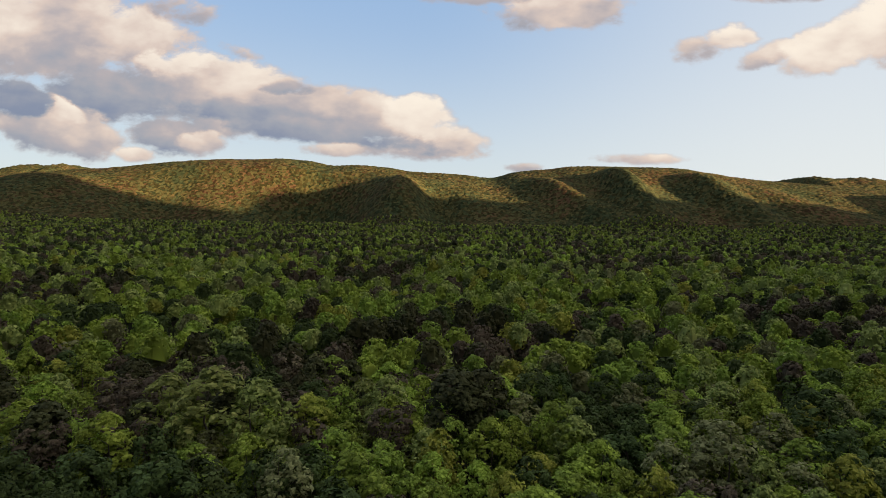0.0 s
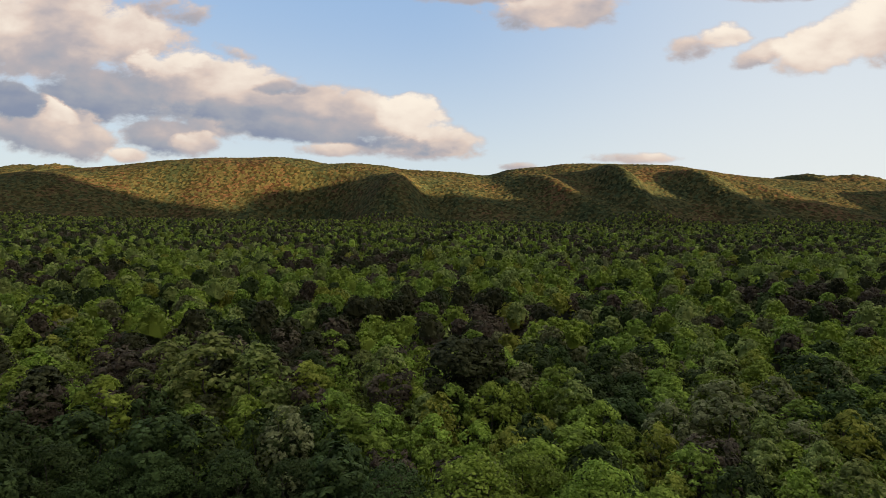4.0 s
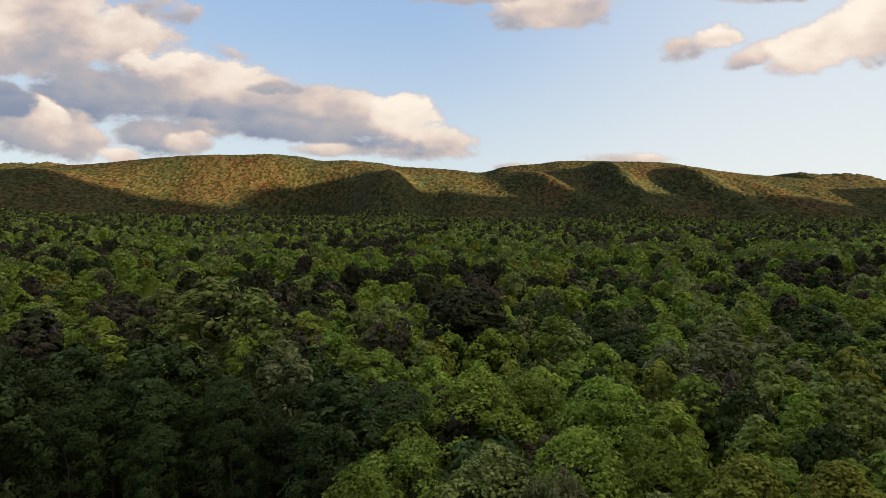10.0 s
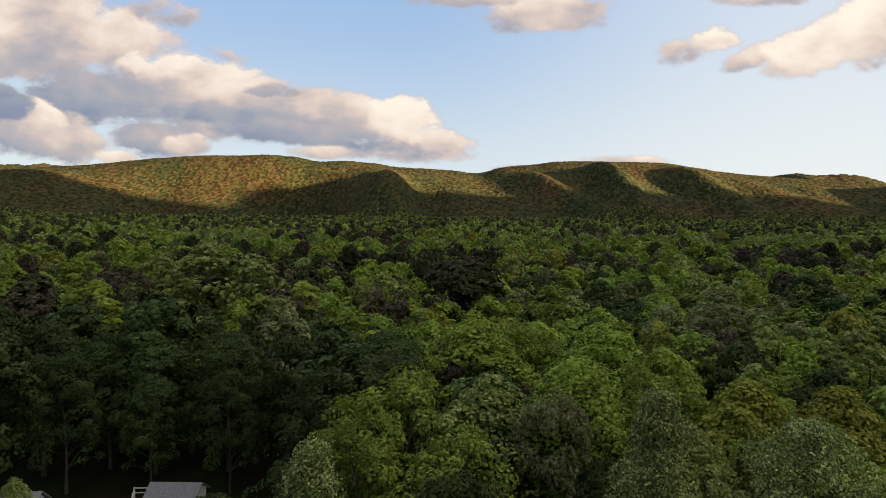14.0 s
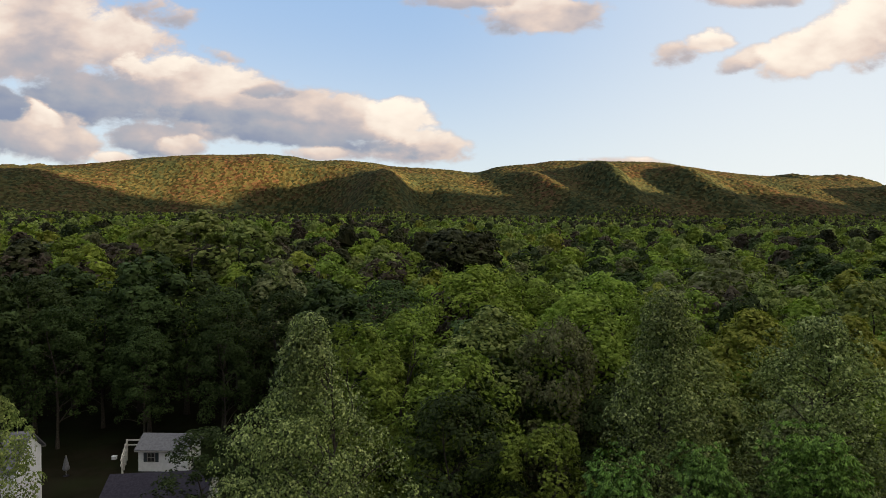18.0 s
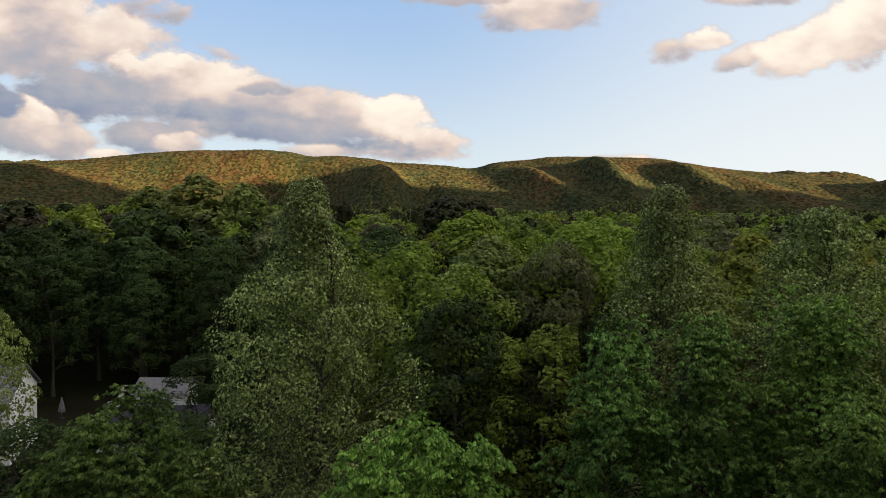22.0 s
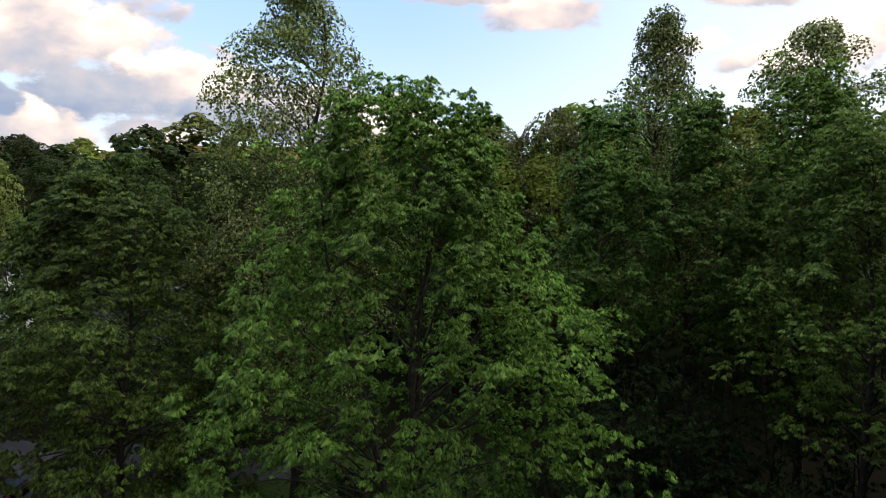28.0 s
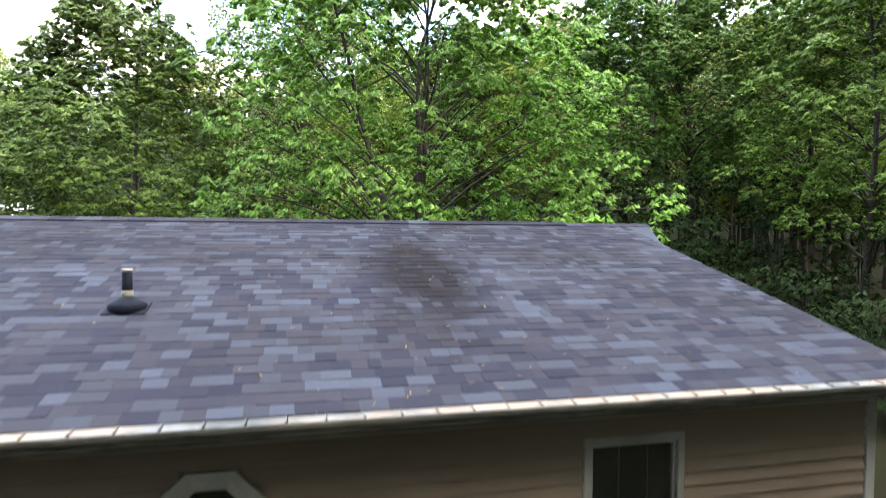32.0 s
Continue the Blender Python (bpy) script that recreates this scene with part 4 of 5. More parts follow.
M["pvc"] = material("blue_grey_vent_pipe", (0.0040, 0.0050, 0.0110), (0.0060, 0.0075, 0.0150), 20.0, 0.7, 0.1, specular=0.08)
M["band"] = material("pale_band", (0.20, 0.185, 0.155), (0.25, 0.235, 0.20), 20.0, 0.6, 0.1)
# near-black: the gloom of unlit interiors is put into the colour
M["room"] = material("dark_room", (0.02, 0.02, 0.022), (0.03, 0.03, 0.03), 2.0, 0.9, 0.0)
M["blind"] = material("grey_insect_screen", (0.013, 0.014, 0.016), (0.018, 0.019, 0.021), 200.0, 0.7, 0.2)


def glass_material():
    mat = bpy.data.materials.new("window_glass")
    mat.use_nodes = True
    bsdf = mat.node_tree.nodes["Principled BSDF"]
    bsdf.inputs["Base Color"].default_value = (0.9, 0.95, 0.95, 1)
    bsdf.inputs["Roughness"].default_value = 0.04
    bsdf.inputs["Transmission Weight"].default_value = 1.0
    bsdf.inputs["IOR"].default_value = 1.45
    return mat


M["glass"] = glass_material()

house = tagged(new("house"), "single-storey house with tan vinyl siding and a grey shingle roof", "house")
house.matrix_world = HT


def prism(bm, outline, y0, y1, axis="x"):
    """Extrudes an outline given in the plane across the axis."""
    def at(p, s):
        return (s, p[0], p[1]) if axis == "x" else (p[0], s, p[1])
    a, b = [bm.verts.new(at(p, y0)) for p in outline], [bm.verts.new(at(p, y1)) for p in outline]
    bm.faces.new(a[::-1])
    bm.faces.new(b)
    for k in range(len(outline)):
        bm.faces.new((a[k], a[(k + 1) % len(a)], b[(k + 1) % len(a)], b[k]))
    bmesh.ops.recalc_face_normals(bm, faces=bm.faces)
    return bm


WALL_V, WALL_U1, WALL_U0 = 4.14, 4.86, -8.8
# openings in the near wall: (u0, u1, z0, z1)
WIN = (2.17, 2.92, 2.02, 3.24)
OCT = (-0.57, 2.92, 0.36)             # centre u, centre z, half width


def row_gaps(z0, z1):
    """Stretches of the wall that openings take out of a row between two heights."""
    gaps = []
    if z1 > WIN[2] and z0 < WIN[3]:
        gaps.append((WIN[0], WIN[1]))
    mid = (z0 + z1) / 2 - OCT[1]
    if abs(mid) < OCT[2]:
        w = min(OCT[2], OCT[2] * 1.4142 - abs(mid))
        gaps.append((OCT[0] - w, OCT[0] + w))
    return sorted(gaps)


wall = part("wall", box(bmesh.new(), WALL_U0, WALL_U1, FAR_V - 0.6, FAR_V - 0.45, GROUND - 0.1, 3.3), M["siding"], house)
wall_right = part("wall", prism(bmesh.new(), [(WALL_V + 0.16, GROUND - 0.1), (FAR_V - 0.6, GROUND - 0.1), (FAR_V - 0.6, 3.3), (RIDGE_V, RIDGE_Z - 0.16), (WALL_V + 0.16, 3.66)], WALL_U1 - 0.15, WALL_U1), M["siding"], house)
wall_left = part("wall", prism(bmesh.new(), [(WALL_V + 0.16, GROUND - 0.1), (FAR_V - 0.6, GROUND - 0.1), (FAR_V - 0.6, 3.3), (RIDGE_V, RIDGE_Z - 0.16), (WALL_V + 0.16, 3.66)], WALL_U0, WALL_U0 + 0.15), M["siding"], house)
bm = bmesh.new()
z = GROUND - 0.1
while z < 3.66:
    z1 = min(z + 0.1, 3.66)
    edges = [WALL_U0] + [e for g in row_gaps(z, z1) for e in g] + [WALL_U1]
    for a, b in zip(edges[::2], edges[1::2]):
        box(bm, a, b, WALL_V + 0.02, WALL_V + 0.15, z, z1)
    z = z1
near_wall = part("wall", bm, M["siding"], house)
z = GROUND
while z < 3.60:
    z1 = z + 0.112
    edges = [WALL_U0] + [e for g in row_gaps(z, z1) for e in g] + [WALL_U1 - 0.08]
    for a, b in zip(edges[::2], edges[1::2]):
        part("siding_board", prism(bmesh.new(), [(WALL_V + 0.018, z), (WALL_V - 0.012, z), (WALL_V - 0.012, z + 0.012), (WALL_V + 0.014, z1), (WALL_V + 0.018, z1)], a + 0.002, b - 0.002), M["siding"], near_wall)
    z = z1
part("corner_board", box(bmesh.new(), WALL_U1 - 0.08, WALL_U1 + 0.02, WALL_V - 0.022, WALL_V + 0.08, GROUND, 3.64, 0.006), M["white"], house, "white vinyl corner board")
part("floor_slab", box(bmesh.new(), WALL_U0, WALL_U1, WALL_V, FAR_V - 0.5, GROUND - 0.12, GROUND - 0.02), M["room"], house)

# double-hung window
window = tagged(child("window", None, house), "white-framed window with a grid and a dark screen")
u0, u1, z0, z1 = WIN
t = 0.06
for a, b, c, d in ((u0 - t, u1 + t, z1, z1 + t), (u0 - t, u1 + t, z0 - t, z0), (u0 - t, u0, z0, z1), (u1, u1 + t, z0, z1)):
    part("frame", box(bmesh.new(), a, b, WALL_V - 0.03, WALL_V + 0.06, c, d, 0.006), M["white"], window)
for a, b, c, d in ((u0, u1, z1 - 0.03, z1), (u0, u1, z0, z0 + 0.03), (u0, u0 + 0.028, z0, z1), (u1 - 0.028, u1, z0, z1), (u0, u1, (z0 + z1) / 2 - 0.02, (z0 + z1) / 2 + 0.02)):
    part("sash", box(bmesh.new(), a + 0.001, b - 0.001, WALL_V, WALL_V + 0.04, c + 0.001, d - 0.001, 0.004), M["white"], window)
for k in (1, 2):
    u = u0 + (u1 - u0) * k / 3 + 0.01
    part("muntin", box(bmesh.new(), u - 0.005, u + 0.005, WALL_V + 0.024, WALL_V + 0.034, z0 + 0.03, z1 - 0.03), M["gutter"], window)
part("pane", box(bmesh.new(), u0 + 0.02, u1 - 0.02, WALL_V + 0.016, WALL_V + 0.02, z0 + 0.02, z1 - 0.02), M["glass"], window)
part("screen", box(bmesh.new(), u0 + 0.02, u1 - 0.06, WALL_V + 0.045, WALL_V + 0.05, z0 + 0.02, z1 - 0.02), M["blind"], window, "dark grey insect screen")
# dark sheet added behind the glass in place of an unlit room
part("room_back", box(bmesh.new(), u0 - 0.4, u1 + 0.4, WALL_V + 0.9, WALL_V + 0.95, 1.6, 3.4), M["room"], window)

# octagonal window
octagon = tagged(child("window", None, house), "small octagonal window with a broad white frame")
turns = [radians(22.5 + 45 * k) for k in range(8)]
bm = bmesh.new()
rings = []
for r, v in ((OCT[2] * 1.082, WALL_V + 0.05), (OCT[2] * 1.082, WALL_V - 0.035), (OCT[2] * 0.90, WALL_V - 0.045), (OCT[2] * 0.70, WALL_V - 0.02), (OCT[2] * 0.66, WALL_V + 0.05)):
    rings.append([bm.verts.new((OCT[0] + r * math.cos(a), v, OCT[1] + r * math.sin(a))) for a in turns])
for p, q in zip(rings, rings[1:]):
    for k in range(8):
        bm.faces.new((p[k], p[(k + 1) % 8], q[(k + 1) % 8], q[k]))
bmesh.ops.recalc_face_normals(bm, faces=bm.faces)
part("frame", bm, M["white"], octagon)
bm = bmesh.new()
prism(bm, [(OCT[0] + OCT[2] * 0.69 * math.cos(a), OCT[1] + OCT[2] * 0.69 * math.sin(a)) for a in turns], WALL_V + 0.02, WALL_V + 0.025, "y")
part("pane", bm, M["glass"], octagon)
# the same added dark sheet behind the octagon
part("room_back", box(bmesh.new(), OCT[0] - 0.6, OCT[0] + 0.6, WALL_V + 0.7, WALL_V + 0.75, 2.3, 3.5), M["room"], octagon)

# roof: near slope with a prow at the ridge, far slope, three small gables on the far side
slope = (RIDGE_Z - EAVE_Z) / (RIDGE_V - EAVE_V)
roof = child("roof", None, house)


def near_z(v):
    return EAVE_Z + slope * (v - EAVE_V)


def slab(outline, thick, plane_z):
    bm = bmesh.new()
    top = [bm.verts.new((u, v, plane_z(v))) for u, v in outline]
    low = [bm.verts.new((u, v, plane_z(v) - thick)) for u, v in outline]
    bm.faces.new(top)
    bm.faces.new(low[::-1])
    for k in range(len(outline)):
        bm.faces.new((top[k], low[k], low[(k + 1) % len(outline)], top[(k + 1) % len(outline)]))
    bmesh.ops.recalc_face_normals(bm, faces=bm.faces)
    return bm


part("roof_deck", slab([(U0, EAVE_V), (U1 - 0.02, EAVE_V), (U1 - 0.02, RIDGE_V), (U0, RIDGE_V)], 0.12, lambda v: near_z(v) - 0.012), M["deck"], roof)
part("roof_prow", slab([(U1 - 0.02, RIDGE_V - 1.15), (U1 + 0.47, RIDGE_V - 0.02), (U1 - 0.02, RIDGE_V - 0.02)], 0.06, lambda v: near_z(v) + 0.002), M["shingle"], roof, "dark shingled point at the ridge's end")
far_slope = (RIDGE_Z - FAR_Z) / (FAR_V - RIDGE_V)
part("roof_deck", slab([(U0, RIDGE_V + 0.01), (U1, RIDGE_V + 0.01), (U1, FAR_V), (U0, FAR_V)], 0.12, lambda v: RIDGE_Z - far_slope * (v - RIDGE_V)), M["shingle"], roof)
for u in (-4.0, -0.5, 2.85):
    gable = child("gable", None, house)
    peak, half = 4.14, 0.95
    back = RIDGE_V + (RIDGE_Z - peak) / far_slope
    for side in (-1, 1):
        bm = bmesh.new()
        a, b, c = Vector((u, FAR_V + 0.4, peak)), Vector((u, back, peak)), Vector((u + side * half, FAR_V + 0.4, peak - half))
        d = Vector((u + side * half, RIDGE_V + (RIDGE_Z - peak + half) / far_slope, peak - half))
        up = (b - a).cross(c - a).normalized()
        up = up if up.z > 0 else -up
        top = [bm.verts.new(p) for p in (a, b, d, c)]
        low = [bm.verts.new(p - up * 0.05) for p in (a, b, d, c)]
        bm.faces.new(top), bm.faces.new(low[::-1])
        for k in range(4):
            bm.faces.new((top[k], low[k], low[(k + 1) % 4], top[(k + 1) % 4]))
        bmesh.ops.recalc_face_normals(bm, faces=bm.faces)
        part("roof_face", bm, M["shingle"], gable)
    part("gable_wall", prism(bmesh.new(), [(u - half + 0.06, peak - half), (u + half - 0.06, peak - half), (u, peak - 0.07)], FAR_V + 0.25, FAR_V + 0.32, "y"), M["siding"], gable)

# eave: soffit, fascia, gutter with guards
part("soffit", box(bmesh.new(), U0, U1, EAVE_V + 0.03, WALL_V + 0.02, EAVE_Z - 0.165, EAVE_Z - 0.14), M["white"], roof)
part("fascia", box(bmesh.new(), U0, U1, EAVE_V + 0.005, EAVE_V + 0.03, EAVE_Z - 0.17, EAVE_Z - 0.02, 0.004), M["white"], roof)
bm = bmesh.new()
rake_outline = [(EAVE_V, EAVE_Z - 0.17), (EAVE_V, EAVE_Z - 0.02), (RIDGE_V, RIDGE_Z - 0.02), (RIDGE_V, RIDGE_Z - 0.17)]
part("rake_board", prism(bm, rake_outline, U1 - 0.018, U1 + 0.006), M["white"], roof)
gutter = child("gutter", None, house, "weathered white gutter with a metal leaf guard")
outer = [(0.0, 0.0), (0.0, -0.105), (-0.075, -0.105), (-0.095, -0.075), (-0.098, -0.050), (-0.122, -0.028), (-0.125, 0.0), (-0.112, 0.004)]
inner = [(-0.110, -0.003), (-0.112, -0.026), (-0.086, -0.050), (-0.066, -0.095), (-0.006, -0.098), (-0.006, 0.0)]
part("trough", prism(bmesh.new(), [(EAVE_V + 0.003 + a, EAVE_Z - 0.03 + b) for a, b in outer + inner], U0, U1 - 0.01), M["gutter"], gutter)
u = U0
while u < U1 - 0.02:
    w_ = min(0.235, U1 - 0.012 - u)
    bm = bmesh.new()
    tilt = rng.uniform(-0.004, 0.004)
    prism(bm, [(EAVE_V + 0.02, EAVE_Z - 0.002), (EAVE_V - 0.06, EAVE_Z - 0.016 + tilt), (EAVE_V - 0.118, EAVE_Z - 0.020), (EAVE_V - 0.118, EAVE_Z - 0.025), (EAVE_V - 0.06, EAVE_Z - 0.022 + tilt), (EAVE_V + 0.02, EAVE_Z - 0.008)], u + 0.003, u + w_ - 0.003)
    box(bm, u + w_ - 0.010, u + w_ - 0.003, EAVE_V - 0.112, EAVE_V + 0.015, EAVE_Z - 0.018, EAVE_Z - 0.004)
    guard = part("leaf_guard", bm, M["mesh"], gutter)
    u += 0.235

# vent pipe
pipe = tagged(new("vent_pipe"), "blue-grey plastic vent pipe with pale bands on the roof", "vent pipe")
pu, pv = -1.42, 5.55
pipe.matrix_world = HT @ Matrix.Translation((pu, pv, near_z(pv)))


def round_part(name, mat, profile, parent, label="", sides=20):
    bm = bmesh.new()
    rings = [[bm.verts.new((r * math.cos(2 * math.pi * k / sides), r * math.sin(2 * math.pi * k / sides), z)) for k in range(sides)] for r, z in profile]
    for p, q in zip(rings, rings[1:]):
        for k in range(sides):
            bm.faces.new((p[k], p[(k + 1) % sides], q[(k + 1) % sides], q[k]))
    bm.faces.new(rings[0][::-1])
    bm.faces.new(rings[-1])
    for f in bm.faces:
        f.smooth = len(f.verts) == 4
    return part(name, bm, mat, parent, label)


round_part("tube", M["pvc"], [(0.042, 0.0), (0.042, 0.33), (0.036, 0.33), (0.036, 0.28)], pipe)
round_part("rim", M["band"], [(0.043, 0.315), (0.045, 0.318), (0.045, 0.335), (0.043, 0.338), (0.037, 0.338)], pipe, "pale cut end")
round_part("band", M["band"], [(0.044, 0.105), (0.046, 0.11), (0.046, 0.15), (0.044, 0.155)], pipe, "cream clamp band")
boot = round_part("boot", M["pvc"], [(0.155, -0.05), (0.155, 0.035), (0.125, 0.06), (0.080, 0.085), (0.058, 0.10), (0.047, 0.104)], pipe)
bm = box(bmesh.new(), -0.17, 0.17, -0.15, 0.13, -0.010, 0.002, 0.004)
bmesh.ops.transform(bm, verts=bm.verts, matrix=Matrix.Rotation(math.atan(slope), 4, "X") @ Matrix.Translation((0, 0, 0.012)))
part("flange", bm, M["pvc"], pipe)

# ---- neighbours' buildings ----
M["white_wall"] = material("white_clapboard", (0.62, 0.62, 0.64), (0.70, 0.70, 0.72), 3.0, 0.6, 0.2, 20.0)
M["old_roof"] = material("grey_shed_roof", (0.10, 0.10, 0.115), (0.14, 0.14, 0.155), 6.0, 0.9, 0.4, 40.0)
M["dark_roof"] = material("dark_garage_roof", (0.024, 0.022, 0.031), (0.034, 0.031, 0.042), 6.0, 0.95, 0.4, 40.0, specular=0.05)
M["shutter"] = material("dark_shutter", (0.03, 0.04, 0.05), (0.04, 0.05, 0.06), 6.0, 0.6, 0.1)
M["timber"] = material("pale_timber", (0.42, 0.40, 0.37), (0.52, 0.50, 0.46), 8.0, 0.8, 0.3)


def gabled(name, label, x, y, turn, length, depth, wall, rise, roof_mat, wall_mat, windows=(), category="house", z=None, over=0.25):
    """A small gabled building: ridge along local x; windows on the near side as (u, z, width, height, shutters)."""
    top = tagged(new(name), label, category)
    g = float(ground_z(x, y)) if z is None else z
    top.matrix_world = pose(x, y, g - 0.1, 0, 0, turn)
    for v in (-depth / 2, depth / 2 - 0.12):
        part("wall", box(bmesh.new(), -length / 2, length / 2, v, v + 0.12, 0, wall), wall_mat, top)
    for u in (-length / 2, length / 2 - 0.12):
        part("gable_wall", prism(bmesh.new(), [(-depth / 2 + 0.121, 0), (depth / 2 - 0.121, 0), (depth / 2 - 0.121, wall), (0, wall + rise - 0.06), (-depth / 2 + 0.121, wall)], u, u + 0.12), wall_mat, top)
    k = 2 * rise / depth
    for side in (-1, 1):
        e = depth / 2 + over
        part("roof", prism(bmesh.new(), [(0, wall + rise), (side * e, wall + rise - k * e), (side * e, wall + rise - k * e + 0.1), (0, wall + rise + 0.1)], -length / 2 - over, length / 2 + over), roof_mat, top)
        part("fascia", box(bmesh.new(), -length / 2 - over, length / 2 + over, side * e - 0.012, side * e + 0.012, wall + rise - k * e - 0.08, wall + rise - k * e + 0.03), M["white"], top)
    for u, zz, wd, ht, shut in windows:
        win = child("window", None, top)
        v = -depth / 2
        for a, b, c, d in ((u - wd / 2 - 0.06, u + wd / 2 + 0.06, zz + ht, zz + ht + 0.06), (u - wd / 2 - 0.06, u + wd / 2 + 0.06, zz - 0.06, zz), (u - wd / 2 - 0.06, u - wd / 2, zz, zz + ht), (u + wd / 2, u + wd / 2 + 0.06, zz, zz + ht), (u - 0.02, u + 0.02, zz, zz + ht), (u - wd / 2, u + wd / 2, zz + ht / 2 - 0.02, zz + ht / 2 + 0.02)):
            part("frame", box(bmesh.new(), a, b, v - 0.05, v - 0.002, c, d), M["white"], win)
        part("pane", box(bmesh.new(), u - wd / 2, u + wd / 2, v - 0.02, v - 0.004, zz, zz + ht), M["room"], win)
        if shut:
            for s in (-1, 1):
                a = u + s * (wd / 2 + 0.06 + 0.16)
                part("shutter", box(bmesh.new(), a - 0.15, a + 0.15, v - 0.04, v - 0.003, zz - 0.04, zz + ht + 0.04, 0.01), M["shutter"], win, "dark shutter")
    return top


gabled("shed", "white clapboard shed with a shuttered window and grey roof", -25.3, 54.4, 0, 4.4, 2.8, 2.1, 0.85, M["old_roof"], M["white_wall"], [(-1.05, 0.95, 0.6, 0.75, True)], "shed", 2.75)
garage = gabled("garage", "garage with a dark shingle roof and pale door", -21.7, 45.4, 9, 7.0, 5.2, 2.35, 1.2, M["dark_roof"], M["white_wall"], [], "garage", 2.3)
door = child("garage_door", None, garage, "white panelled garage door with small panes")
for r in range(4):
    part("door_panel", box(bmesh.new(), -1.3, 1.3, -2.66, -2.604, 0.1 + r * 0.52, 0.1 + r * 0.52 + 0.51, 0.01), M["white"], door)
for c in range(4):
    part("pane", box(bmesh.new(), -1.1 + c * 0.58, -0.72 + c * 0.58, -2.672, -2.662, 1.78, 2.05), M["room"], door)
gabled("white_house", "white clapboard house with a grey roof among the trees", -35.6, 43.2, 15.5, 9.0, 5.0, 5.0, 1.8, M["old_roof"], M["white_wall"], [(-2.0, 3.1, 0.9, 1.2, False), (1.5, 3.1, 0.9, 1.2, False)], "house", 2.4)

# pale timber rail from the shed down the yard
rail = tagged(new("deck_rail"), "pale timber rail beside the white shed", "railing")
line = [(-27.4, 55.6), (-29.8, 55.4), (-28.9, 53.2), (-28.0, 51.0)]
for (xa, ya), (xb, yb) in zip(line, line[1:]):
    za, zb = float(ground_z(xa, ya)) + 0.9, float(ground_z(xb, yb)) + (0.9 if yb > 54 else 0.9 - (55.4 - yb) * 0.04)
    if ya < 55.4:
        za -= (55.4 - ya) * 0.04
    for lift in (1.0, 0.55):
        a, b = Vector((xa, ya, za + lift)), Vector((xb, yb, zb + lift))
        bm = bmesh.new()
        box(bm, 0, (b - a).length, -0.025, 0.025, -0.055, 0.055)
        bmesh.ops.transform(bm, verts=bm.verts, matrix=Matrix.Translation(a) @ (b - a).to_track_quat("X", "Z").to_matrix().to_4x4())
        part("board", bm, M["timber"], rail)
    for q in (0.0, 0.5):
        p = Vector((xa, ya, za)).lerp(Vector((xb, yb, zb)), q)
        part("post", box(bmesh.new(), p.x - 0.06, p.x + 0.06, p.y - 0.06, p.y + 0.06, p.z - 1.1, p.z + 1.08), M["timber"], rail)

# closed parasol and a white box on the grass behind the garage
parasol = tagged(new("parasol"), "closed grey garden parasol on the dark grass", "parasol")
parasol.location = (-33.2, 51.8, float(ground_z(-33.2, 51.8)))
round_part("pole", M["timber"], [(0.025, 0.0), (0.025, 1.8), (0.012, 1.84)], parasol, sides=8)
round_part("base", M["dark_roof"], [(0.25, 0.0), (0.25, 0.05), (0.05, 0.09)], parasol, sides=12)
bm = bmesh.new()
rings = [[bm.verts.new((r * (1 + 0.25 * (k % 2)) * math.cos(k * math.pi / 8), r * (1 + 0.25 * (k % 2)) * math.sin(k * math.pi / 8), z)) for k in range(16)] for r, z in ((0.20, 0.55), (0.23, 0.7), (0.15, 1.2), (0.04, 1.76))]
for p, q in zip(rings, rings[1:]):
    for k in range(16):
        bm.faces.new((p[k], p[(k + 1) % 16], q[(k + 1) % 16], q[k]))
part("canopy", bm, M["old_roof"], parasol, "folded grey cloth")
crate = tagged(new("garden_box"), "small white box on the dark grass near the shed", "box")
crate.location = (-31.1, 55.6, float(ground_z(-31.1, 55.6)))
part("body", box(bmesh.new(), -0.2, 0.2, -0.15, 0.15, 0.0, 0.28, 0.01), M["white_wall"], crate)
part("lid", box(bmesh.new(), -0.22, 0.22, -0.17, 0.17, 0.282, 0.32, 0.01), M["white_wall"], crate)

# ---- dark car on the drive ----
M["car_paint"] = material("dark_car_paint", (0.012, 0.014, 0.02), (0.016, 0.018, 0.024), 3.0, 0.25, 0.0, specular=0.6)
M["tyre"] = material("tyre_rubber", (0.015, 0.015, 0.015), (0.022, 0.022, 0.022), 30.0, 0.85, 0.3)
M["rim"] = material("alloy_rim", (0.45, 0.45, 0.46), (0.55, 0.55, 0.56), 30.0, 0.35, 0.0, metal=0.9)
car = tagged(new("car"), "dark saloon car parked on the asphalt drive", "car")
car.matrix_world = pose(-17.0, 20.6, float(ground_z(-17.0, 20.6)) + 0.03, 0, 0, 8)
prof = [(-2.2, 0.35), (-2.25, 0.62), (-2.1, 0.86), (-1.55, 0.95), (2.0, 0.97), (2.28, 0.85), (2.32, 0.5), (2.25, 0.3)]
bm = prism(bmesh.new(), prof, -0.88, 0.88, "y")
bmesh.ops.bevel(bm, geom=list(bm.edges), offset=0.06, segments=2, affect="EDGES")
part("body", bm, M["car_paint"], car)
bm = prism(bmesh.new(), [(-1.2, 0.95), (-0.45, 1.42), (0.85, 1.45), (1.65, 0.96)], -0.74, 0.74, "y")
bmesh.ops.bevel(bm, geom=list(bm.edges), offset=0.05, segments=2, affect="EDGES")
part("cabin", bm, M["room"], car, "dark glass cabin")
part("roof_panel", box(bmesh.new(), -0.42, 0.84, -0.70, 0.70, 1.43, 1.47, 0.012), M["car_paint"], car)
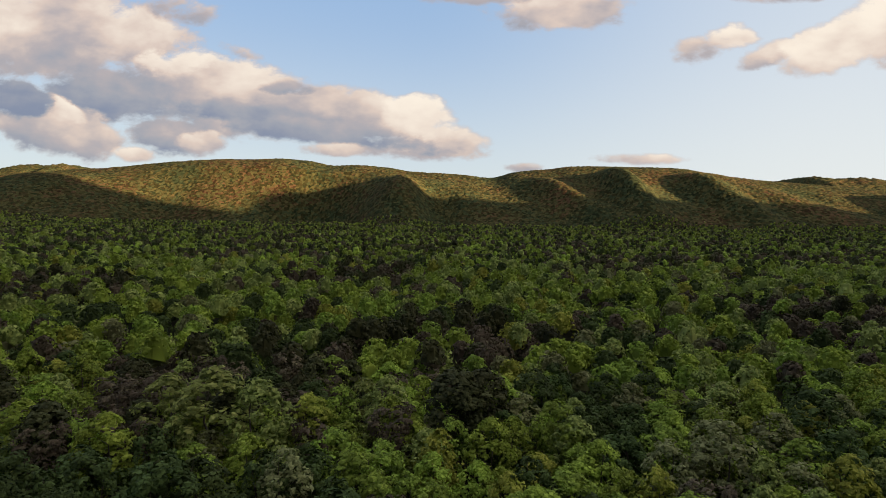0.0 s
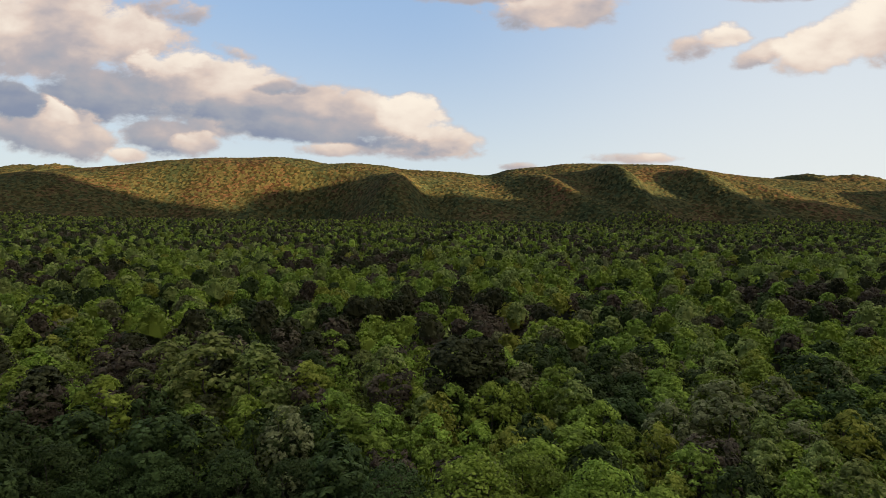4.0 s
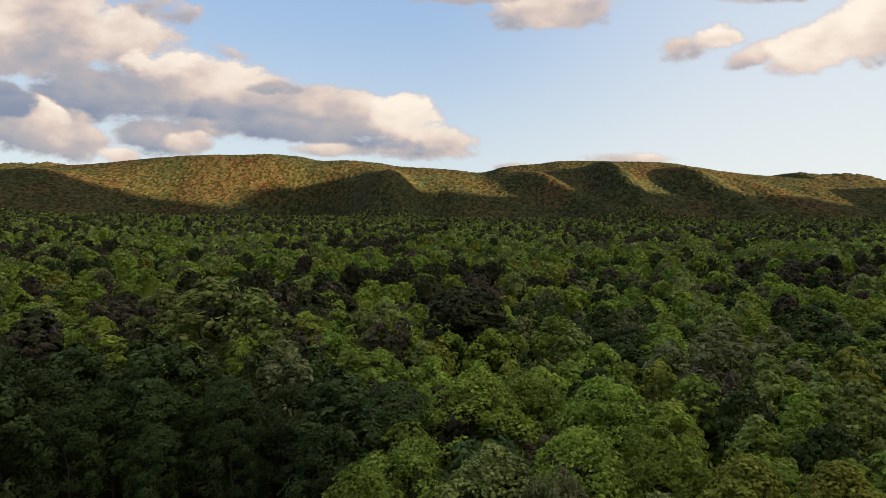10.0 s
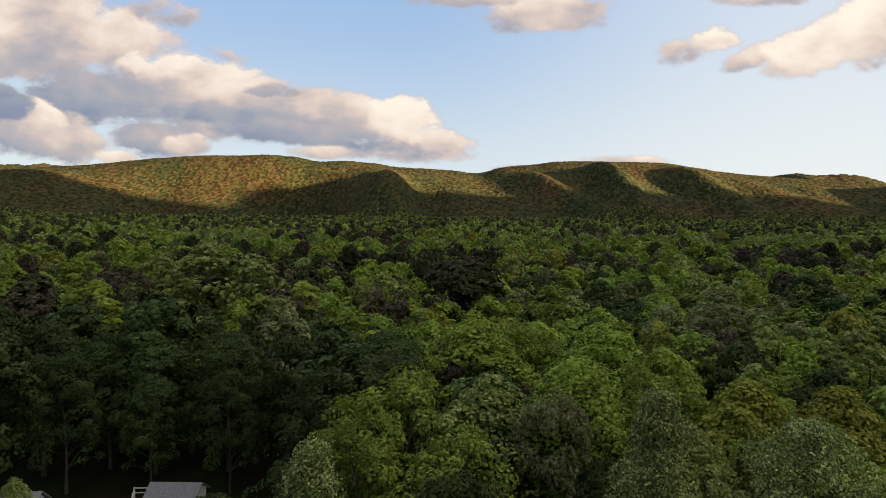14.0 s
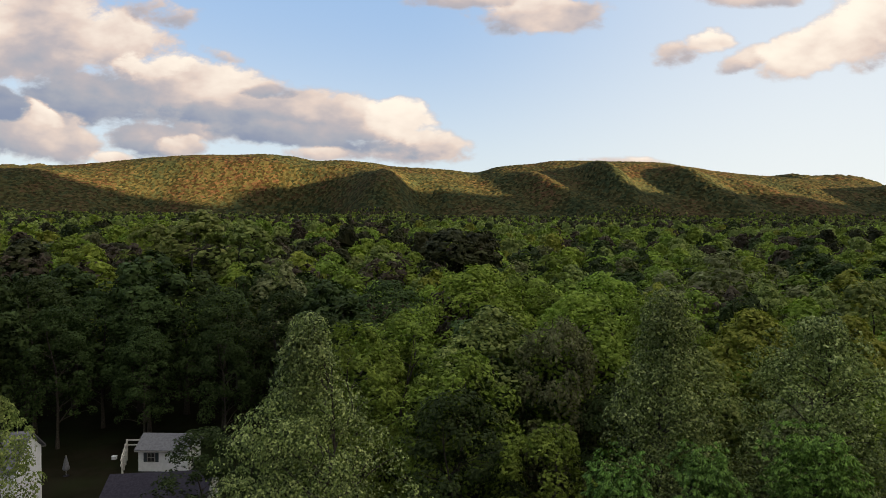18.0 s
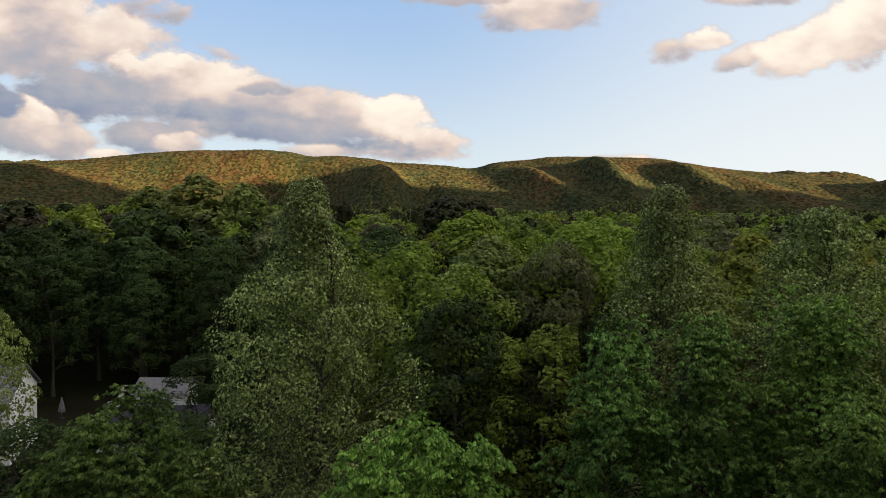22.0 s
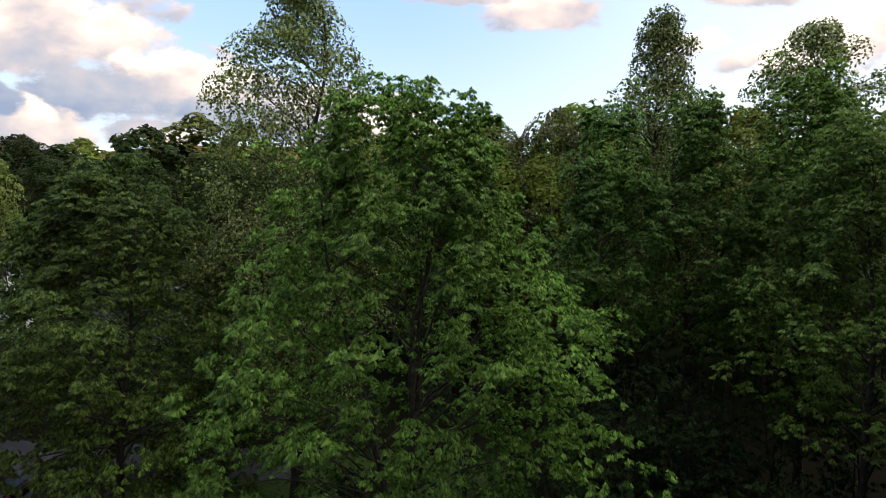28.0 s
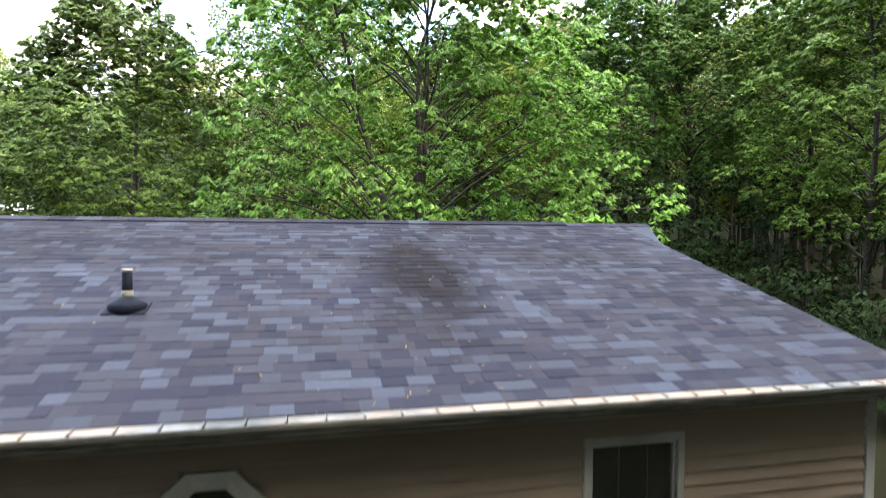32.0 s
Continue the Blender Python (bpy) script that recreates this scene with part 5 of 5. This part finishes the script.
for u in (-1.35, 1.4):
    for v in (-0.86, 0.86):
        wheel = child("wheel", None, car)
        wheel.matrix_local = pose(u, v, 0.32, 90)
        round_part("tyre", M["tyre"], [(0.20, -0.1), (0.30, -0.1), (0.32, -0.06), (0.32, 0.06), (0.30, 0.1), (0.20, 0.1)], wheel)
        round_part("rim", M["rim"], [(0.05, -0.108), (0.19, -0.104), (0.205, -0.09), (0.205, 0.09), (0.19, 0.104), (0.05, 0.108)], wheel)
for v in (-0.62, 0.62):
    part("tail_light", box(bmesh.new(), 2.27, 2.335, v - 0.17, v + 0.17, 0.66, 0.8, 0.015), material("tail_light_red", (0.25, 0.01, 0.01), (0.3, 0.02, 0.02), 5.0, 0.3, 0.0), car, "red tail light")

# ---- shingles, ridge caps and litter on the roof ----
COURSE = 0.143
courses = int((RIDGE_V - EAVE_V) / (COURSE / math.sqrt(1 + slope**2))) + 1
run = COURSE / math.sqrt(1 + slope**2)


def tab_arrays(u, v, width, thick):
    """A tab of a course: a thin wedge, proud at its lower edge."""
    v1 = v + run + 0.012
    low, high = near_z(v) + thick, near_z(v1) + 0.001
    verts = [(u, v, low), (u + width, v, low), (u + width, v1, high), (u, v1, high), (u, v, low - thick - 0.004), (u + width, v, low - thick - 0.004), (u + width, v1, high - 0.006), (u, v1, high - 0.006)]
    return np.array(verts), np.array([(0, 1, 2, 3), (0, 4, 5, 1), (1, 5, 6, 2), (0, 3, 7, 4)])


joined = []
singles = 0
for c in range(courses):
    v = EAVE_V - 0.02 + c * run
    if v > RIDGE_V - 0.05:
        break
    u = U0 + rng.uniform(0, 0.2)
    while u < U1 - 0.03:
        wdt = min(float(rng.choice([0.10, 0.14, 0.17, 0.21, 0.27])) * rng.uniform(0.9, 1.1), U1 - u)
        piece = tab_arrays(u, v, wdt - 0.0015, float(rng.choice([0.002, 0.003, 0.006])))
        if c < 14 and -2.4 < u < 2.0 and singles < 300:
            child("shingle", mesh_of("shingle", *piece, M["shingle"]), roof)
            singles += 1
        else:
            joined.append(piece)
        u += wdt
ob = child("shingles", mesh_of("shingles", *join(joined), M["shingle"]), roof)
tagged(ob, "mottled blue-grey asphalt shingles", kind="stuff")
u = U0
while u < U1 + 0.4:
    w_ = min(0.31, U1 + 0.45 - u)
    cap = bmesh.new()
    lift = 0.022 if u < 4.0 else 0.008
    prism(cap, [(RIDGE_V - 0.15, near_z(RIDGE_V - 0.15) + lift), (RIDGE_V, RIDGE_Z + lift + 0.006), (RIDGE_V + 0.13, RIDGE_Z - far_slope * 0.13 + lift), (RIDGE_V + 0.13, RIDGE_Z - far_slope * 0.13 + 0.002), (RIDGE_V, RIDGE_Z - 0.004), (RIDGE_V - 0.15, near_z(RIDGE_V - 0.15) + 0.002)], u, u + w_ - 0.006)
    part("ridge_cap", cap, M["shingle"], roof)
    u += 0.31
k = 170
lu, lv = rng.uniform(U0, U1, k), EAVE_V + rng.uniform(0, 1, k) * (RIDGE_V - EAVE_V)
mid = rng.uniform(0, 1, k) < 0.5
lu[mid] = 1.0 + rng.normal(size=int(mid.sum())) * 0.9
spots = np.stack([lu, lv, near_z(lv) + 0.02], 1)
face = np.stack([rng.normal(size=k) * 0.2, rng.normal(size=k) * 0.2 - slope, np.ones(k)], 1)
litter = new("leaf_litter", mesh_of("leaf_litter", *leaf_quads(spots, face, 0.013, 3.4), leaf_material("dry_leaf", [(0.10, 0.065, 0.027), (0.15, 0.10, 0.045), (0.06, 0.04, 0.02)], 0.1)))
litter.matrix_world = HT
tagged(litter, "dry tan leaf litter scattered over the shingles", "leaf litter", kind="stuff")
